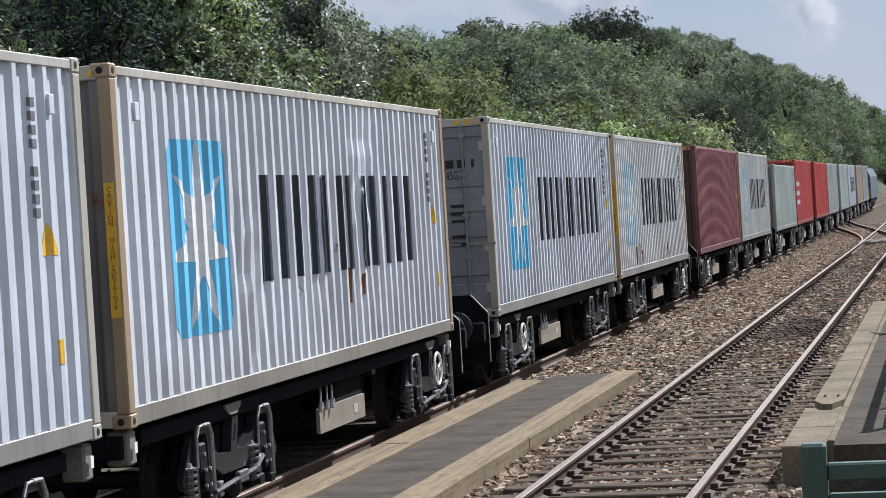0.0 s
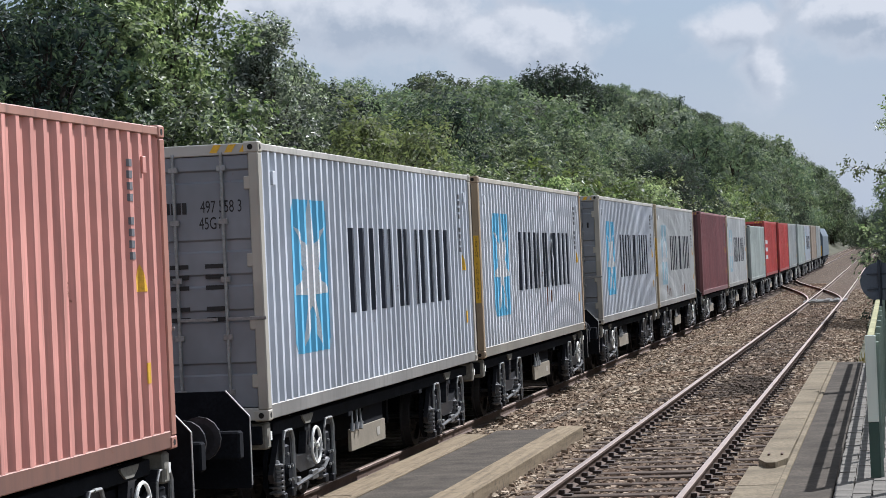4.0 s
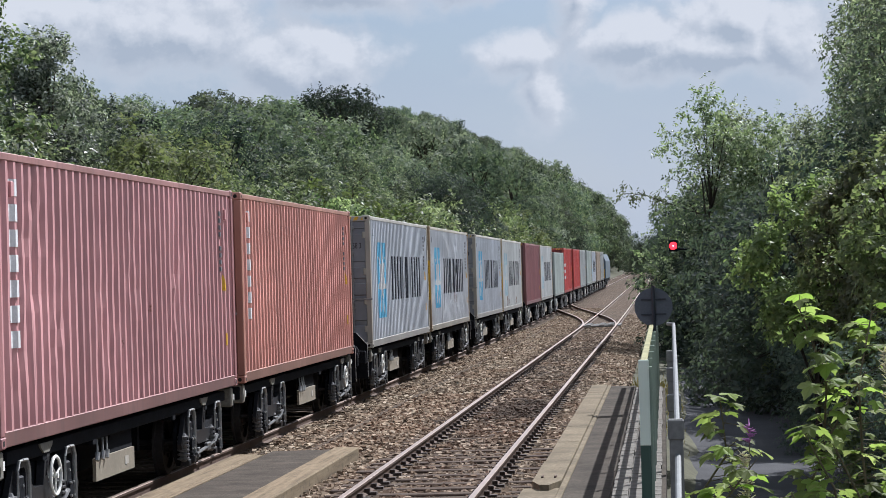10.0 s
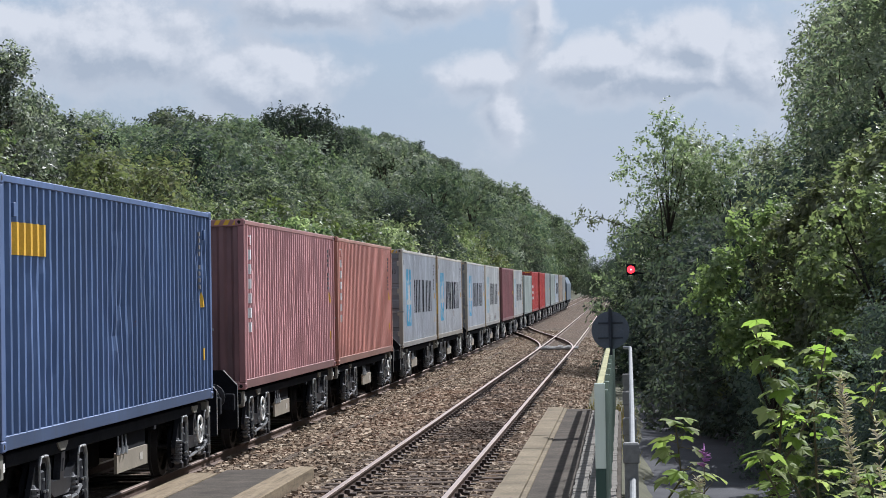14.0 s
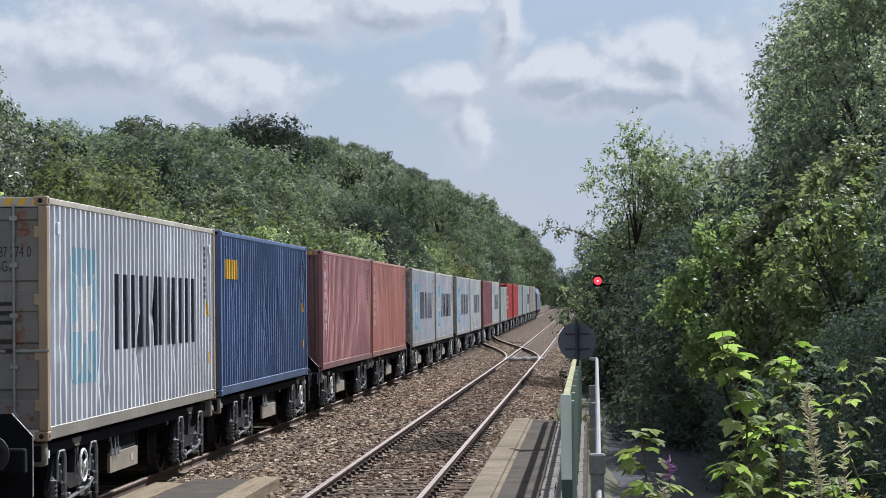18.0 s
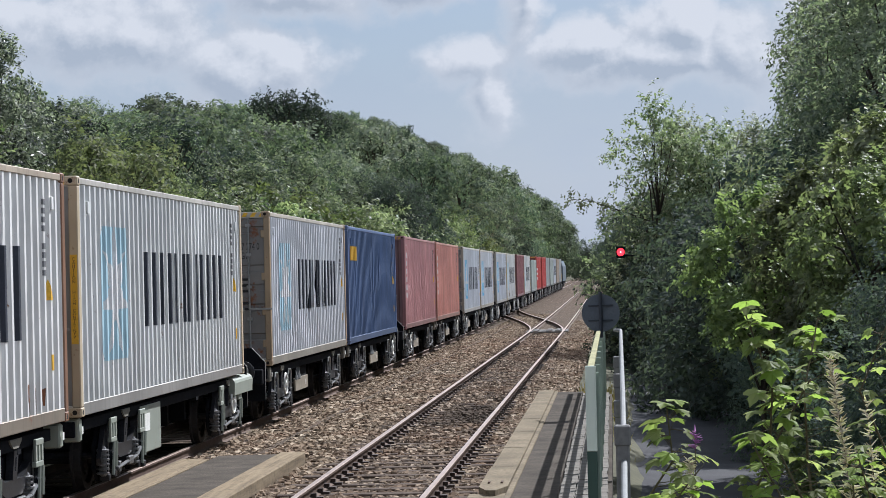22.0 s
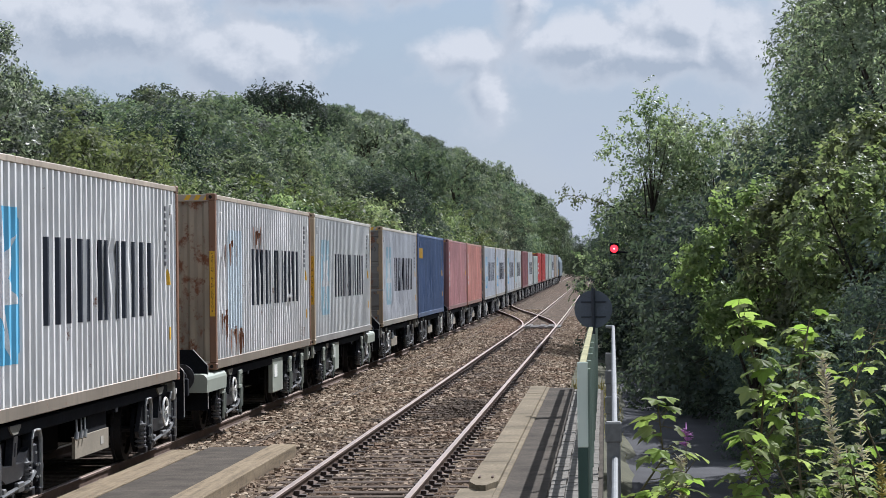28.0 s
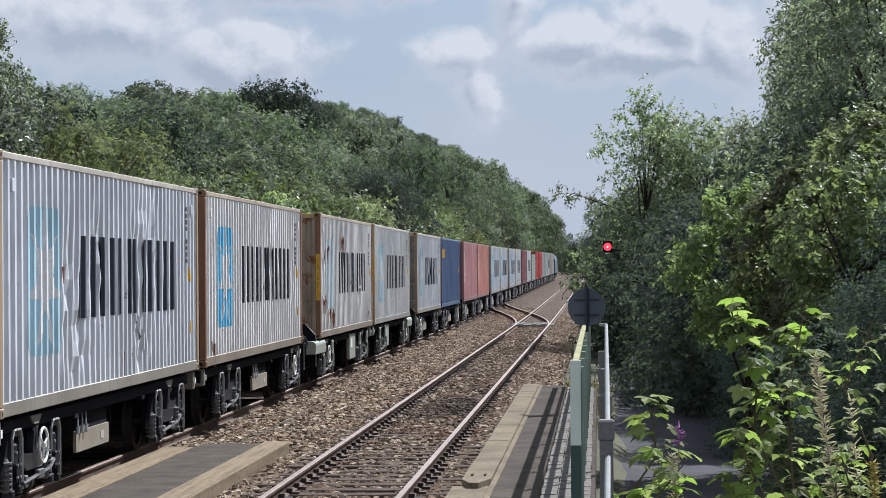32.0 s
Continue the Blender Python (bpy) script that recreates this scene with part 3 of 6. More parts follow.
def hole_mesh(mat):
    bm = bmesh.new()
    # dark discs on the block stand for the shade inside its holes
    lathe(bm, [(-.0835, .001), (-.0835, .03), (.0835, .03), (.0835, .001)], "x", 10)
    lathe(bm, [(-.0915, .001), (-.0915, .03), (.0915, .03), (.0915, .001)], "y", 10)
    return mesh_of("casting_hole", bm, mat)


def roof_mesh(mat):
    bm = bmesh.new()
    h = CL / 2 - 0.13
    n = 44
    rows = []
    for i in range(n):
        for u, z in ((0, 0), (.3, 0), (.5, -.02), (.8, -.02)):
            y = -h + 2 * h * (i + u) / n
            rows.append([bm.verts.new((s * (CW - .07), y, CH - .012 + z)) for s in (-1, 1)])
    for a, b in zip(rows, rows[1:]):
        bm.faces.new((a[0], a[1], b[1], b[0]))
    return mesh_of("roof", bm, mat)


def door_mesh(mat, side):
    """One leaf of the end doors: pressed panels between raised bands, hinge blocks at its edge."""
    bm = bmesh.new()
    x0, x1 = (0.008, CW - .115) if side > 0 else (-CW + .115, -0.008)
    y = -CL / 2
    prof = [(y + .075, 0.15), (y + .022, 0.15)]
    for z in (0.50, 1.05, 1.42, 1.78, 2.50):        # recessed bands across the leaf
        prof += [(y + .022, z - .02), (y + .045, z), (y + .045, z + .10), (y + .022, z + .12)]
    prof += [(y + .022, CH - .14), (y + .075, CH - .14)]
    prism(bm, prof, x0, x1, "x")
    bmesh.ops.recalc_face_normals(bm, faces=bm.faces)
    return mesh_of("door", bm, mat)


def hinge_mesh(mat):
    bm = bmesh.new()
    box(bm, -.05, .05, .004, .034, 0, .14, 0.01)
    return mesh_of("hinge", bm, mat)


def locking_rod_mesh(mat, side):
    """A locking rod with its brackets and handle, at x = 0."""
    bm = bmesh.new()
    rod(bm, (0, .005, 0.10), (0, .005, CH - .10), 0.019, 8)
    for z in (0.28, 0.85, 1.45, 2.05, 2.6):
        box(bm, -.05, .05, -.012, .022, z, z + .06, 0.006)
    box(bm, *sorted((0, side * 0.42)), -.012, .004, 1.05, 1.085, 0.004)
    return mesh_of("locking_rod", bm, mat)


def end_wall_mesh(mat):
    """The blank far end: corrugated panel."""
    bm = bmesh.new()
    y = CL / 2 - .03
    cols = []
    n = 9
    w = CW - .11
    for i in range(n):
        for u, d in ((0, 0), (.3, 0), (.5, .045), (.8, .045)):
            x = -w + 2 * w * (i + u) / n
            cols.append([bm.verts.new((x, y - d, z)) for z in (0.14, CH - .13)])
    cols.append([bm.verts.new((w, y, z)) for z in (0.14, CH - .13)])
    for a, b in zip(cols, cols[1:]):
        bm.faces.new((a[0], a[1], b[1], b[0]))
    return mesh_of("end_wall", bm, mat)


def text_mesh(words, size, mat, spacing=1.0):
    """Letters from Blender's own font, as a flat mesh in the (x, y) plane."""
    cu = bpy.data.curves.new("text", "FONT")
    cu.body, cu.size, cu.align_x, cu.align_y, cu.space_line = words, size, "CENTER", "CENTER", spacing
    cu.fill_mode = "BOTH"
    ob = bpy.data.objects.new("text", cu)
    scene.collection.objects.link(ob)
    me = bpy.data.meshes.new_from_object(ob.evaluated_get(bpy.context.evaluated_depsgraph_get()))
    bpy.data.objects.remove(ob)
    me.materials.clear()
    me.materials.append(mat)
    return me


M_INK = plain("navy_lettering", (0.025, 0.03, 0.045), 0.6, 0, 0.3)
M_LOGO_BLUE = paint("sky_blue_panel", (0.16, 0.50, 0.74), 0.12, 0.15)
M_LOGO_PALE = paint("faded_blue_panel", (0.40, 0.58, 0.66), 0.3, 0.2)
M_LOGO_WORN = paint("worn_blue_panel", (0.60, 0.68, 0.72), 0.5, 0.12)
M_WHITE_INK = plain("white_lettering", (0.76, 0.76, 0.76), 0.7, 0, 0.2)
M_YELLOW = plain("yellow_marking", (0.72, 0.42, 0.03), 0.6, 0, 0.2)
M_BLACK_INK = plain("black_marking", (0.02, 0.02, 0.02), 0.7, 0, 0.2)
M_GREY_INK = plain("grey_stencil", (0.16, 0.16, 0.17), 0.7, 0, 0.3)
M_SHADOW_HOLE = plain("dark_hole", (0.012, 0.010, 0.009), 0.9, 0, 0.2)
M_SCRAPE = plain("bare_scraped_metal", (0.62, 0.64, 0.66), 0.4, 0.3, 0.2, 6.0)
M_RUST = plain("rust", (0.20, 0.075, 0.03), 0.9, 0, 0.4)
M_GALV = plain("galvanised_rod", (0.30, 0.30, 0.29), 0.5, 0.5, 0.3)

LIVERY = {
    # end: colour of the end walls, darkened for their shade, plus dirt and rust
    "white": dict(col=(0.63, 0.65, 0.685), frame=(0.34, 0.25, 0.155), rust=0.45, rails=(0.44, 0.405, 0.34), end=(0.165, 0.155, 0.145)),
    "clean": dict(col=(0.585, 0.615, 0.665), frame=(0.42, 0.39, 0.33), rust=0.15),
    "cream": dict(col=(0.655, 0.665, 0.655), frame=(0.50, 0.41, 0.28), rust=0.5),
    "rusty": dict(col=(0.74, 0.735, 0.715), frame=(0.22, 0.115, 0.065), rust=0.62, rails=(0.40, 0.335, 0.26), end=(0.34, 0.28, 0.205)),
    "grey": dict(col=(0.46, 0.48, 0.47), frame=(0.34, 0.35, 0.34), rust=0.4, rails=(0.36, 0.37, 0.36)),
    "green": dict(col=(0.52, 0.57, 0.53), frame=(0.38, 0.42, 0.39), rust=0.4, rails=(0.40, 0.43, 0.40)),
    "salmon": dict(col=(0.67, 0.31, 0.255), frame=(0.40, 0.19, 0.14), rust=0.35, rails=(0.38, 0.20, 0.15)),
    "oxide": dict(col=(0.59, 0.305, 0.305), frame=(0.34, 0.16, 0.16), rust=0.4, rails=(0.33, 0.17, 0.155)),
    "maroon": dict(col=(0.30, 0.12, 0.125), frame=(0.22, 0.09, 0.09), rust=0.35, rails=(0.26, 0.11, 0.11)),
    "red": dict(col=(0.58, 0.075, 0.065), frame=(0.42, 0.06, 0.05), rust=0.2, rails=(0.42, 0.06, 0.05)),
    "blue": dict(col=(0.080, 0.131, 0.262), frame=(0.10, 0.15, 0.29), rust=0.2, rails=(0.085, 0.135, 0.265)),
    "tan": dict(col=(0.50, 0.40, 0.31), frame=(0.36, 0.29, 0.22), rust=0.4, rails=(0.38, 0.31, 0.24)),
}
KIT = {}


def kit(livery):
    """The meshes that all containers of one colour share."""
    if livery not in KIT:
        d = LIVERY[livery]
        wall = paint(livery + "_paint", d["col"], d["rust"] * 0.7)
        frm = paint(livery + "_post_paint", d["frame"], d["rust"] + 0.35)
        # bottom rails take the rail colour at half tone, for their shade
        rails = [paint(livery + "_rail_paint", d.get("rails", (0.44, 0.42, 0.375)), d["rust"]), paint(livery + "_shaded_sill_paint", tuple(c * .52 for c in d.get("rails", (0.46, 0.44, 0.41))), d["rust"])]
        # ends face away from the sun; their shade is put into the colour
        door = paint(livery + "_shaded_end_paint", d.get("end", tuple(c * 0.34 for c in d["col"])), d["rust"] * (2.2 if "end" in d else 1))
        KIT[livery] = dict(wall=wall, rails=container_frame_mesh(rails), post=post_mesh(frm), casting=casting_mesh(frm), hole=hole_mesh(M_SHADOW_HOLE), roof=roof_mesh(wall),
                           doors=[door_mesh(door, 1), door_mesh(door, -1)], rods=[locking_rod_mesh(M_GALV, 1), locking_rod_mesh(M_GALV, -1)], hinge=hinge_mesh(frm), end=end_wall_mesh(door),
                           side=[side_mesh(wall), side_mesh(wall, which=-1)])
    return KIT[livery]


def rect(y0, y1, z0, z1):
    return [(y0, z0), (y1, z0), (y1, z1), (y0, z1)]


def star_polys(cy, cz, r_out, r_in, n=7):
    pts = []
    for i in range(2 * n):
        r = r_out if i % 2 == 0 else r_in
        a = math.pi / 2 + math.pi * i / n
        pts.append((cy + r * math.cos(a), cz + r * 1.12 * math.sin(a)))
    return [[(cy, cz), a, b] for a, b in zip(pts, pts[1:] + pts[:1])]


CAUTION = {}


def container(livery, label, logo="", dents=0, seed=1, serial=True, caution=False, marks="", doors=False, stains=(), scrape=None, low=False, number="", category="container"):
    k = kit(livery)
    ob = thing("shipping_container", label, category, "containers on the freight train")
    if low:
        ob.scale.z = 2.591 / CH
    part("side_wall", k["side"][0] if not dents else side_mesh(k["wall"], dents, seed), None, ob)
    part("side_wall", k["side"][1], None, ob)
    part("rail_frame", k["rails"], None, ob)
    part("roof", k["roof"], None, ob)
    flip = Matrix() if doors else pose(0, 0, 0, 0, 0, 180)
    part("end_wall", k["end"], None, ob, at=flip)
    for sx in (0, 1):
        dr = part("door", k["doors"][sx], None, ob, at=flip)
        sd = 1 if sx == 0 else -1
        for x in (.30, .82):
            part("locking_rod", k["rods"][sx], None, dr, at=(sd * x, -CL / 2, 0))
        for z in (0.35, 0.95, 1.6, 2.4):
            part("hinge", k["hinge"], None, dr, at=(sd * (CW - .115), -CL / 2, z))
    h = CL / 2
    for sx in (-1, 1):
        for sy in (-1, 1):
            part("corner_post", k["post"], None, ob, at=(sx * (CW - .056), sy * (h - .0765), 0))
            for z in (.059, CH - .059):
                c = part("corner_casting", k["casting"], None, ob, at=(sx * (CW - .079), sy * (h - .088), z))
                if sx > 0:
                    part("casting_hole", k["hole"], None, c)
    for y in (-h + .58, h - .62):
        bm = bmesh.new()
        box(bm, X_IN, X_OUT + .022, y - .05, y + .05, 2.45, 2.60, .006)
        part("vent", bm, k["wall"], ob)
    if logo:
        bm = bmesh.new()
        y0 = -h + 1.27
        r = .12
        decal(bm, [[(y0 + r, .62), (y0 + 1.66 - r, .62), (y0 + 1.66, .62 + r), (y0 + 1.66, 2.32 - r), (y0 + 1.66 - r, 2.32), (y0 + r, 2.32), (y0, 2.32 - r), (y0, .62 + r)]])
        part("logo_panel", bm, {"blue": M_LOGO_BLUE, "pale": M_LOGO_PALE, "worn": M_LOGO_WORN}[logo], ob, "light blue square painted panel" if logo != "worn" else "painted panel, almost worn away")
        if logo != "worn":
            bm = bmesh.new()
            decal(bm, star_polys(y0 + .83, 1.47, 0.80, 0.30), 0.007)
            part("logo_star", bm, M_WHITE_INK, ob, "white star on the blue panel")
        # the company's name stands as plain dark bars, two strokes for each of its six letters
        w = 0.86
        for i in range(6):
            ya = -h + 3.95 + i * 1.08
            for u in (0.0, w - 0.24):
                bm = bmesh.new()
                decal(bm, [rect(ya + u, ya + u + 0.24, 1.0, 2.02)], 0.005)
                part("lettering_bar", bm, M_INK, ob, "tall dark navy painted bar")
    if marks == "column":       # a white column of unreadable marks beside the door end
        for i in range(7):
            bm = bmesh.new()
            decal(bm, [rect(-h + .55, -h + .80, 2.46 - .25 * i, 2.46 - .25 * i + .17)], 0.005)
            part("side_mark", bm, M_WHITE_INK, ob, "white stencilled mark on the side wall")
    if marks == "yellow":
        bm = bmesh.new()
        decal(bm, [rect(-h + .55, -h + 2.0, 2.05, 2.40)], 0.005)
        part("side_mark", bm, M_YELLOW, ob, "yellow painted name block")
    if marks == "white":
        for z in (1.7, 1.3, 0.9):
            bm = bmesh.new()
            decal(bm, [rect(-h + .5, -h + 2.6, z, z + .2)], 0.005)
            part("side_mark", bm, M_WHITE_INK, ob, "white painted name block")
    # upright stencil near the far end of the side, as bars
    if serial:
        for i in range(9):
            if i in (4,):
                continue
            bm = bmesh.new()
            decal(bm, [rect(h - 1.02, h - .90, 2.50 - .10 * i, 2.50 - .10 * i + .065)], 0.005)
            part("serial_bar", bm, M_GREY_INK, ob, "small dark stencilled mark")
        bm = bmesh.new()
        decal(bm, [[(h - .88, 1.42), (h - .62, 1.42), (h - .75, 1.66)]], 0.005)
        part("warning_triangle", bm, M_YELLOW, ob, "yellow warning triangle")
        bm = bmesh.new()
        decal(bm, [rect(h - .72, h - .62, 0.62, 0.80)], 0.005)
        part("warning_label", bm, M_YELLOW, ob, "small yellow label")
    pale_ink = livery in ("maroon", "oxide", "salmon", "blue", "rusty")
    if serial and not doors:
        # upright stencil on the blank end
        for i in range(4 if number else 12):
            if i in (4, 11):
                continue
            bm = bmesh.new()
            box(bm, .30, .38, -h + .018, -h + .026, 2.42 - .12 * i, 2.42 - .12 * i + .075)
            part("end_stencil", bm, M_WHITE_INK if pale_ink and livery != "rusty" else M_GREY_INK, ob, "stencilled mark in an upright column")
        if number:
            part("end_number", text_mesh("\n".join(number), .15, M_WHITE_INK, .8), None, ob, "white stencilled number", at=pose(.34, -h + .022, 1.62, 90, 0, 0) @ Matrix.Diagonal((.9, 1, 1, 1)))
        bm = bmesh.new()
        prism(bm, [(.26, .66), (.46, .66), (.36, .88)], -h + .018, -h + .026, "y")
        part("warning_triangle", bm, M_YELLOW, ob, "yellow warning triangle")
    if serial and doors:
        # door stencil: bars for the number, and the size code
        bars = [(0.20 + .06 * i, 0.245 + .06 * i, 2.17, 2.29) for i in range(4)]
        if number:
            part("door_number", text_mesh(number, .18, M_BLACK_INK), None, ob, "black stencilled number on the door", at=pose(.80, -h + .019, 2.23, 90, 0, 0) @ Matrix.Diagonal((.62, 1, 1, 1)))
        else:
            bars += [(xa, xb, 2.17, 2.29) for xa, xb in ((0.56, 0.68), (0.73, 0.85), (0.94, 0.98))]
        for r in (0, 1, 2, 4, 5):
            bars += [(0.22, 0.42, 1.60 - .11 * r, 1.645 - .11 * r), (0.60, 0.84, 1.60 - .11 * r, 1.645 - .11 * r)]
        for xa, xb, za, zb in bars:
            bm = bmesh.new()
            box(bm, xa, xb, -h + .016, -h + .0215, za, zb)
            part("door_stencil", bm, M_BLACK_INK, ob, "small stencilled mark on the door")
        if "code" not in CAUTION:
            CAUTION["code"] = text_mesh("45G1", 0.18, M_BLACK_INK)
        part("size_code", CAUTION["code"], None, ob, "stencilled size code 45G1", at=pose(0.68, -h + .019, 2.06, 90, 0, 0) @ Matrix.Diagonal((.62, 1, 1, 1)))
    if stains:
        # rust that has run down from knocks in the paint
        rng = random.Random(seed * 3)
        for cy, cz, n in stains:
            bm = bmesh.new()
            for i in range(n):
                y = cy + rng.uniform(-.5, .5)
                z = cz + rng.uniform(-.05, .12)
                ln = rng.uniform(.06, .42)
                w = rng.uniform(.012, .045)
                decal(bm, [[(y - w, z), (y + w, z + .02), (y + w * .4, z - ln), (y - w * .4, z - ln)]], 0.0045)
            part("rust_stain", bm, M_RUST, ob, "rust stain running down the wall")["kind"] = "stuff"
    if scrape:
        bm = bmesh.new()
        cy, cz = scrape
        decal(bm, [[(cy - .9, cz + .55), (cy - .55, cz + .5), (cy + .5, cz - .25), (cy + .35, cz - .38)]], 0.004)
        part("scrape", bm, M_SCRAPE, ob, "pale diagonal scrape")["kind"] = "stuff"
    # black and yellow chevrons along the top of the door end
    bm = bmesh.new()
    for i in (0, 1, 2, 11, 12, 13):
        x = -CW + .16 + i * .16
        vs = [bm.verts.new(p) for p in ((x, -h + .002, CH - .105), (x + .08, -h + .002, CH - .105), (x + .13, -h + .002, CH - .025), (x + .05, -h + .002, CH - .025))]
        bm.faces.new(vs)
    part("height_stripes", bm, M_YELLOW, ob, "yellow hazard stripes")
    if caution:
        bm = bmesh.new()
        box(bm, CW - .1, CW - .014, -h - .0035, -h - .001, 0.88, 1.95)
        lab = part("caution_strip", bm, M_YELLOW, ob, "yellow upright strip with CAUTION HIGH CONTAINER")
        if "caution" not in CAUTION:
            for w, z, n in (("CAUTION", 1.76, "a"), ("HIGH", 1.43, "b"), ("CONTAINER", 1.12, "c")):
                CAUTION[n] = (text_mesh("\n".join(w), 0.055 if n != "c" else .05, M_BLACK_INK, 0.82 if n != "c" else .8), z)
            CAUTION["caution"] = True
        for n in "abc":
            me, z = CAUTION[n]
            part("caution_text", me, None, lab, at=pose(CW - .057, -h - .006, z + (0 if n != "c" else 0), 90, 0, 0))
    return ob


# ---- bogies and wagons ----
def bogie_frame_mesh():
    """Cross beam of the bogie."""
    bm = bmesh.new()
    box(bm, -.93, .93, -.22, .22, .45, .70, 0.02)
    return mesh_of("bolster", bm, M_BOGIE)


def side_frame_mesh():
    """An upright hoop round each axle box with a sloping gusset, a sagging beam between them and a slotted post, with
    an added black sheet behind for the shade round the wheels.
    """
    bm = bmesh.new()
    for f in (-1, 1):
        prism(bm, [(f * y, z) for y, z in ((.70, .24), (.70, .78), (.77, .88), (1.05, .88), (1.12, .78), (1.12, .20), (1.05, .20), (1.05, .74), (1.0, .80), (.82, .80), (.775, .74), (.775, .24))], -.05, .05, "x")
        prism(bm, [(f * y, z) for y, z in ((1.122, .80), (1.40, .44), (1.36, .36), (1.122, .54))], -.04, .02, "x")
        box(bm, -.06, .07, *sorted((f * .66, f * .80)), .15, .25, .012)
        box(bm, -.06, .07, *sorted((f * 1.02, f * 1.15)), .13, .22, .012)
    prism(bm, [(-.70, .70), (-.38, .55), (.38, .55), (.70, .70), (.70, .52), (.32, .37), (-.32, .37), (-.70, .52)], -.06, .03, "x")
    prism(bm, [(-.08, .552), (.10, .552), (.20, .88), (.02, .88)], -.05, .035, "x")
    # black inset in place of the shade inside the slot
    prism(bm, [(.01, .64), (.06, .64), (.11, .79), (.06, .79)], .02, .038, "x", 1)
    for y in (-.9, .9):
        box(bm, -.02, .045, y - .10, y + .10, .60, .72, .02, None, 1)
    # added black sheet, stands for the shade that hides the wheels
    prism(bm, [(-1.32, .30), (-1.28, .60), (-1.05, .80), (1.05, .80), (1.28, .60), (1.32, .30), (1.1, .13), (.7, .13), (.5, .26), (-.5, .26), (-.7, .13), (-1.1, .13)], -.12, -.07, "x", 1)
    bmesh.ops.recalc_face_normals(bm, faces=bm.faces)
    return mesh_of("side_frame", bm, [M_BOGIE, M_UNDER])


def side_bearer_mesh():
    """The tapered bracket that hangs from the wagon over the middle of the bogie."""
    bm = bmesh.new()
    prism(bm, [(-.24, .985), (.24, .985), (.22, .95), (.10, .885), (-.10, .885), (-.22, .95)], -.10, .06, "x")
    return mesh_of("side_bearer", bm, M_SUPPORT)


def spring_cover_mesh():
    """A pale plate with two slots over each axle."""
    bm = bmesh.new()
    for y0, y1 in ((-.17, -.10), (-.035, .035), (.10, .17)):
        box(bm, 0, .03, y0, y1, .68, .90, .006)
    box(bm, 0, .034, -.17, .17, .862, .93, .006)
    box(bm, -.02, .03, -.17, .17, .62, .68, .006)
    rod(bm, (.02, -.05, .20), (.02, .02, .62), .022, 6)
    rod(bm, (.02, .10, .30), (.02, .14, .62), .03, 6)
    return mesh_of("spring_cover", bm, M_PALEGREEN)


def end_rod_mesh():
    bm = bmesh.new()
    rod(bm, (-.95, 0, .46), (.95, 0, .46), .045, 8)
    return mesh_of("end_rod", bm, M_BOGIE)


def axle_box_mesh():
    """Dark axle box with a round cover and four bright bolt heads."""
    bm = bmesh.new()
    box(bm, .93, 1.07, -.12, .12, .26, .66, 0.03, None, 0)
    lathe(bm, [(1.07, .001), (1.07, .10), (1.10, .09), (1.10, .001)], "x", 14, (0, 0, .42))
    for dy, dz in ((-.06, .07), (.06, .07), (-.06, -.07), (.06, -.07), (0, .2)):
        rod(bm, (1.09 if dz < .1 else 1.06, dy, .42 + dz), (1.115 if dz < .1 else 1.085, dy, .42 + dz), .016, 6, None, 1)
    bmesh.ops.recalc_face_normals(bm, faces=bm.faces)
    return mesh_of("axle_box", bm, [M_UNDER, M_WORN_SUNLIT])


def spring_mesh():
    """Coil spring, its turns as one rippled body."""
    bm = bmesh.new()
    prof = [(.20, .03)]
    for i in range(6):
        z = .22 + i * .058
        prof += [(z, .05), (z + .008, .085), (z + .028, .085), (z + .036, .05)]
    lathe(bm, prof + [(.58, .03)], "z", 10)
    bmesh.ops.recalc_face_normals(bm, faces=bm.faces)
    return mesh_of("coil_spring", bm, M_SPRING)


def loop_mesh():
    """Bright rods along the hoop over an axle, painting in its worn, sunlit edge."""
    bm = bmesh.new()
    pts = [(0, .205, .20), (0, .205, .77), (0, .14, .87), (0, -.02, .875), (0, -.13, .87), (0, -.20, .78), (0, -.205, .52)]
    for i, (a, b) in enumerate(zip(pts, pts[1:])):
        rod(bm, a, b, (.022, .022, .018, .012, .014, .014)[i], 6)
    return mesh_of("safety_loop", bm, M_WORN_SUNLIT)


def brake_rod_mesh():
    bm = bmesh.new()
    rod(bm, (0, -.72, .26), (0, .50, .33), .024, 6)
    rod(bm, (0, .50, .33), (0, .72, .42), .03, 6)
    box(bm, -.03, .02, -.05, .22, .25, .36, 0.01)
    box(bm, -.04, .01, -.62, -.5, .2, .34, 0.01)
    return mesh_of("brake_rod", bm, M_SPRING)


def wheelset_mesh():
    bm = bmesh.new()
    rod(bm, (-.98, 0, 0), (.98, 0, 0), .08, 10)
    for s in (-1, 1):
        lathe(bm, [(s * .68, .30), (s * .685, .445), (s * .715, .44), (s * .725, .42), (s * .815, .412), (s * .82, .33), (s * .77, .30), (s * .775, .13), (s * .83, .12), (s * .83, .08)], "x", 28)
        for i in range(4):     # lightening marks that show the wheel turning
            a = math.pi / 2 * i
            box(bm, *sorted((s * .77, s * .80)), -.02 + .2 * math.cos(a), .02 + .2 * math.cos(a), -.02 + .2 * math.sin(a), .02 + .2 * math.sin(a))
    bmesh.ops.recalc_face_normals(bm, faces=bm.faces)
    return mesh_of("wheelset", bm, M_WHEEL)


M_WHEEL = plain("wheel_steel", (0.022, 0.02, 0.02), 0.7, 0.2, 0.35, 6.0)
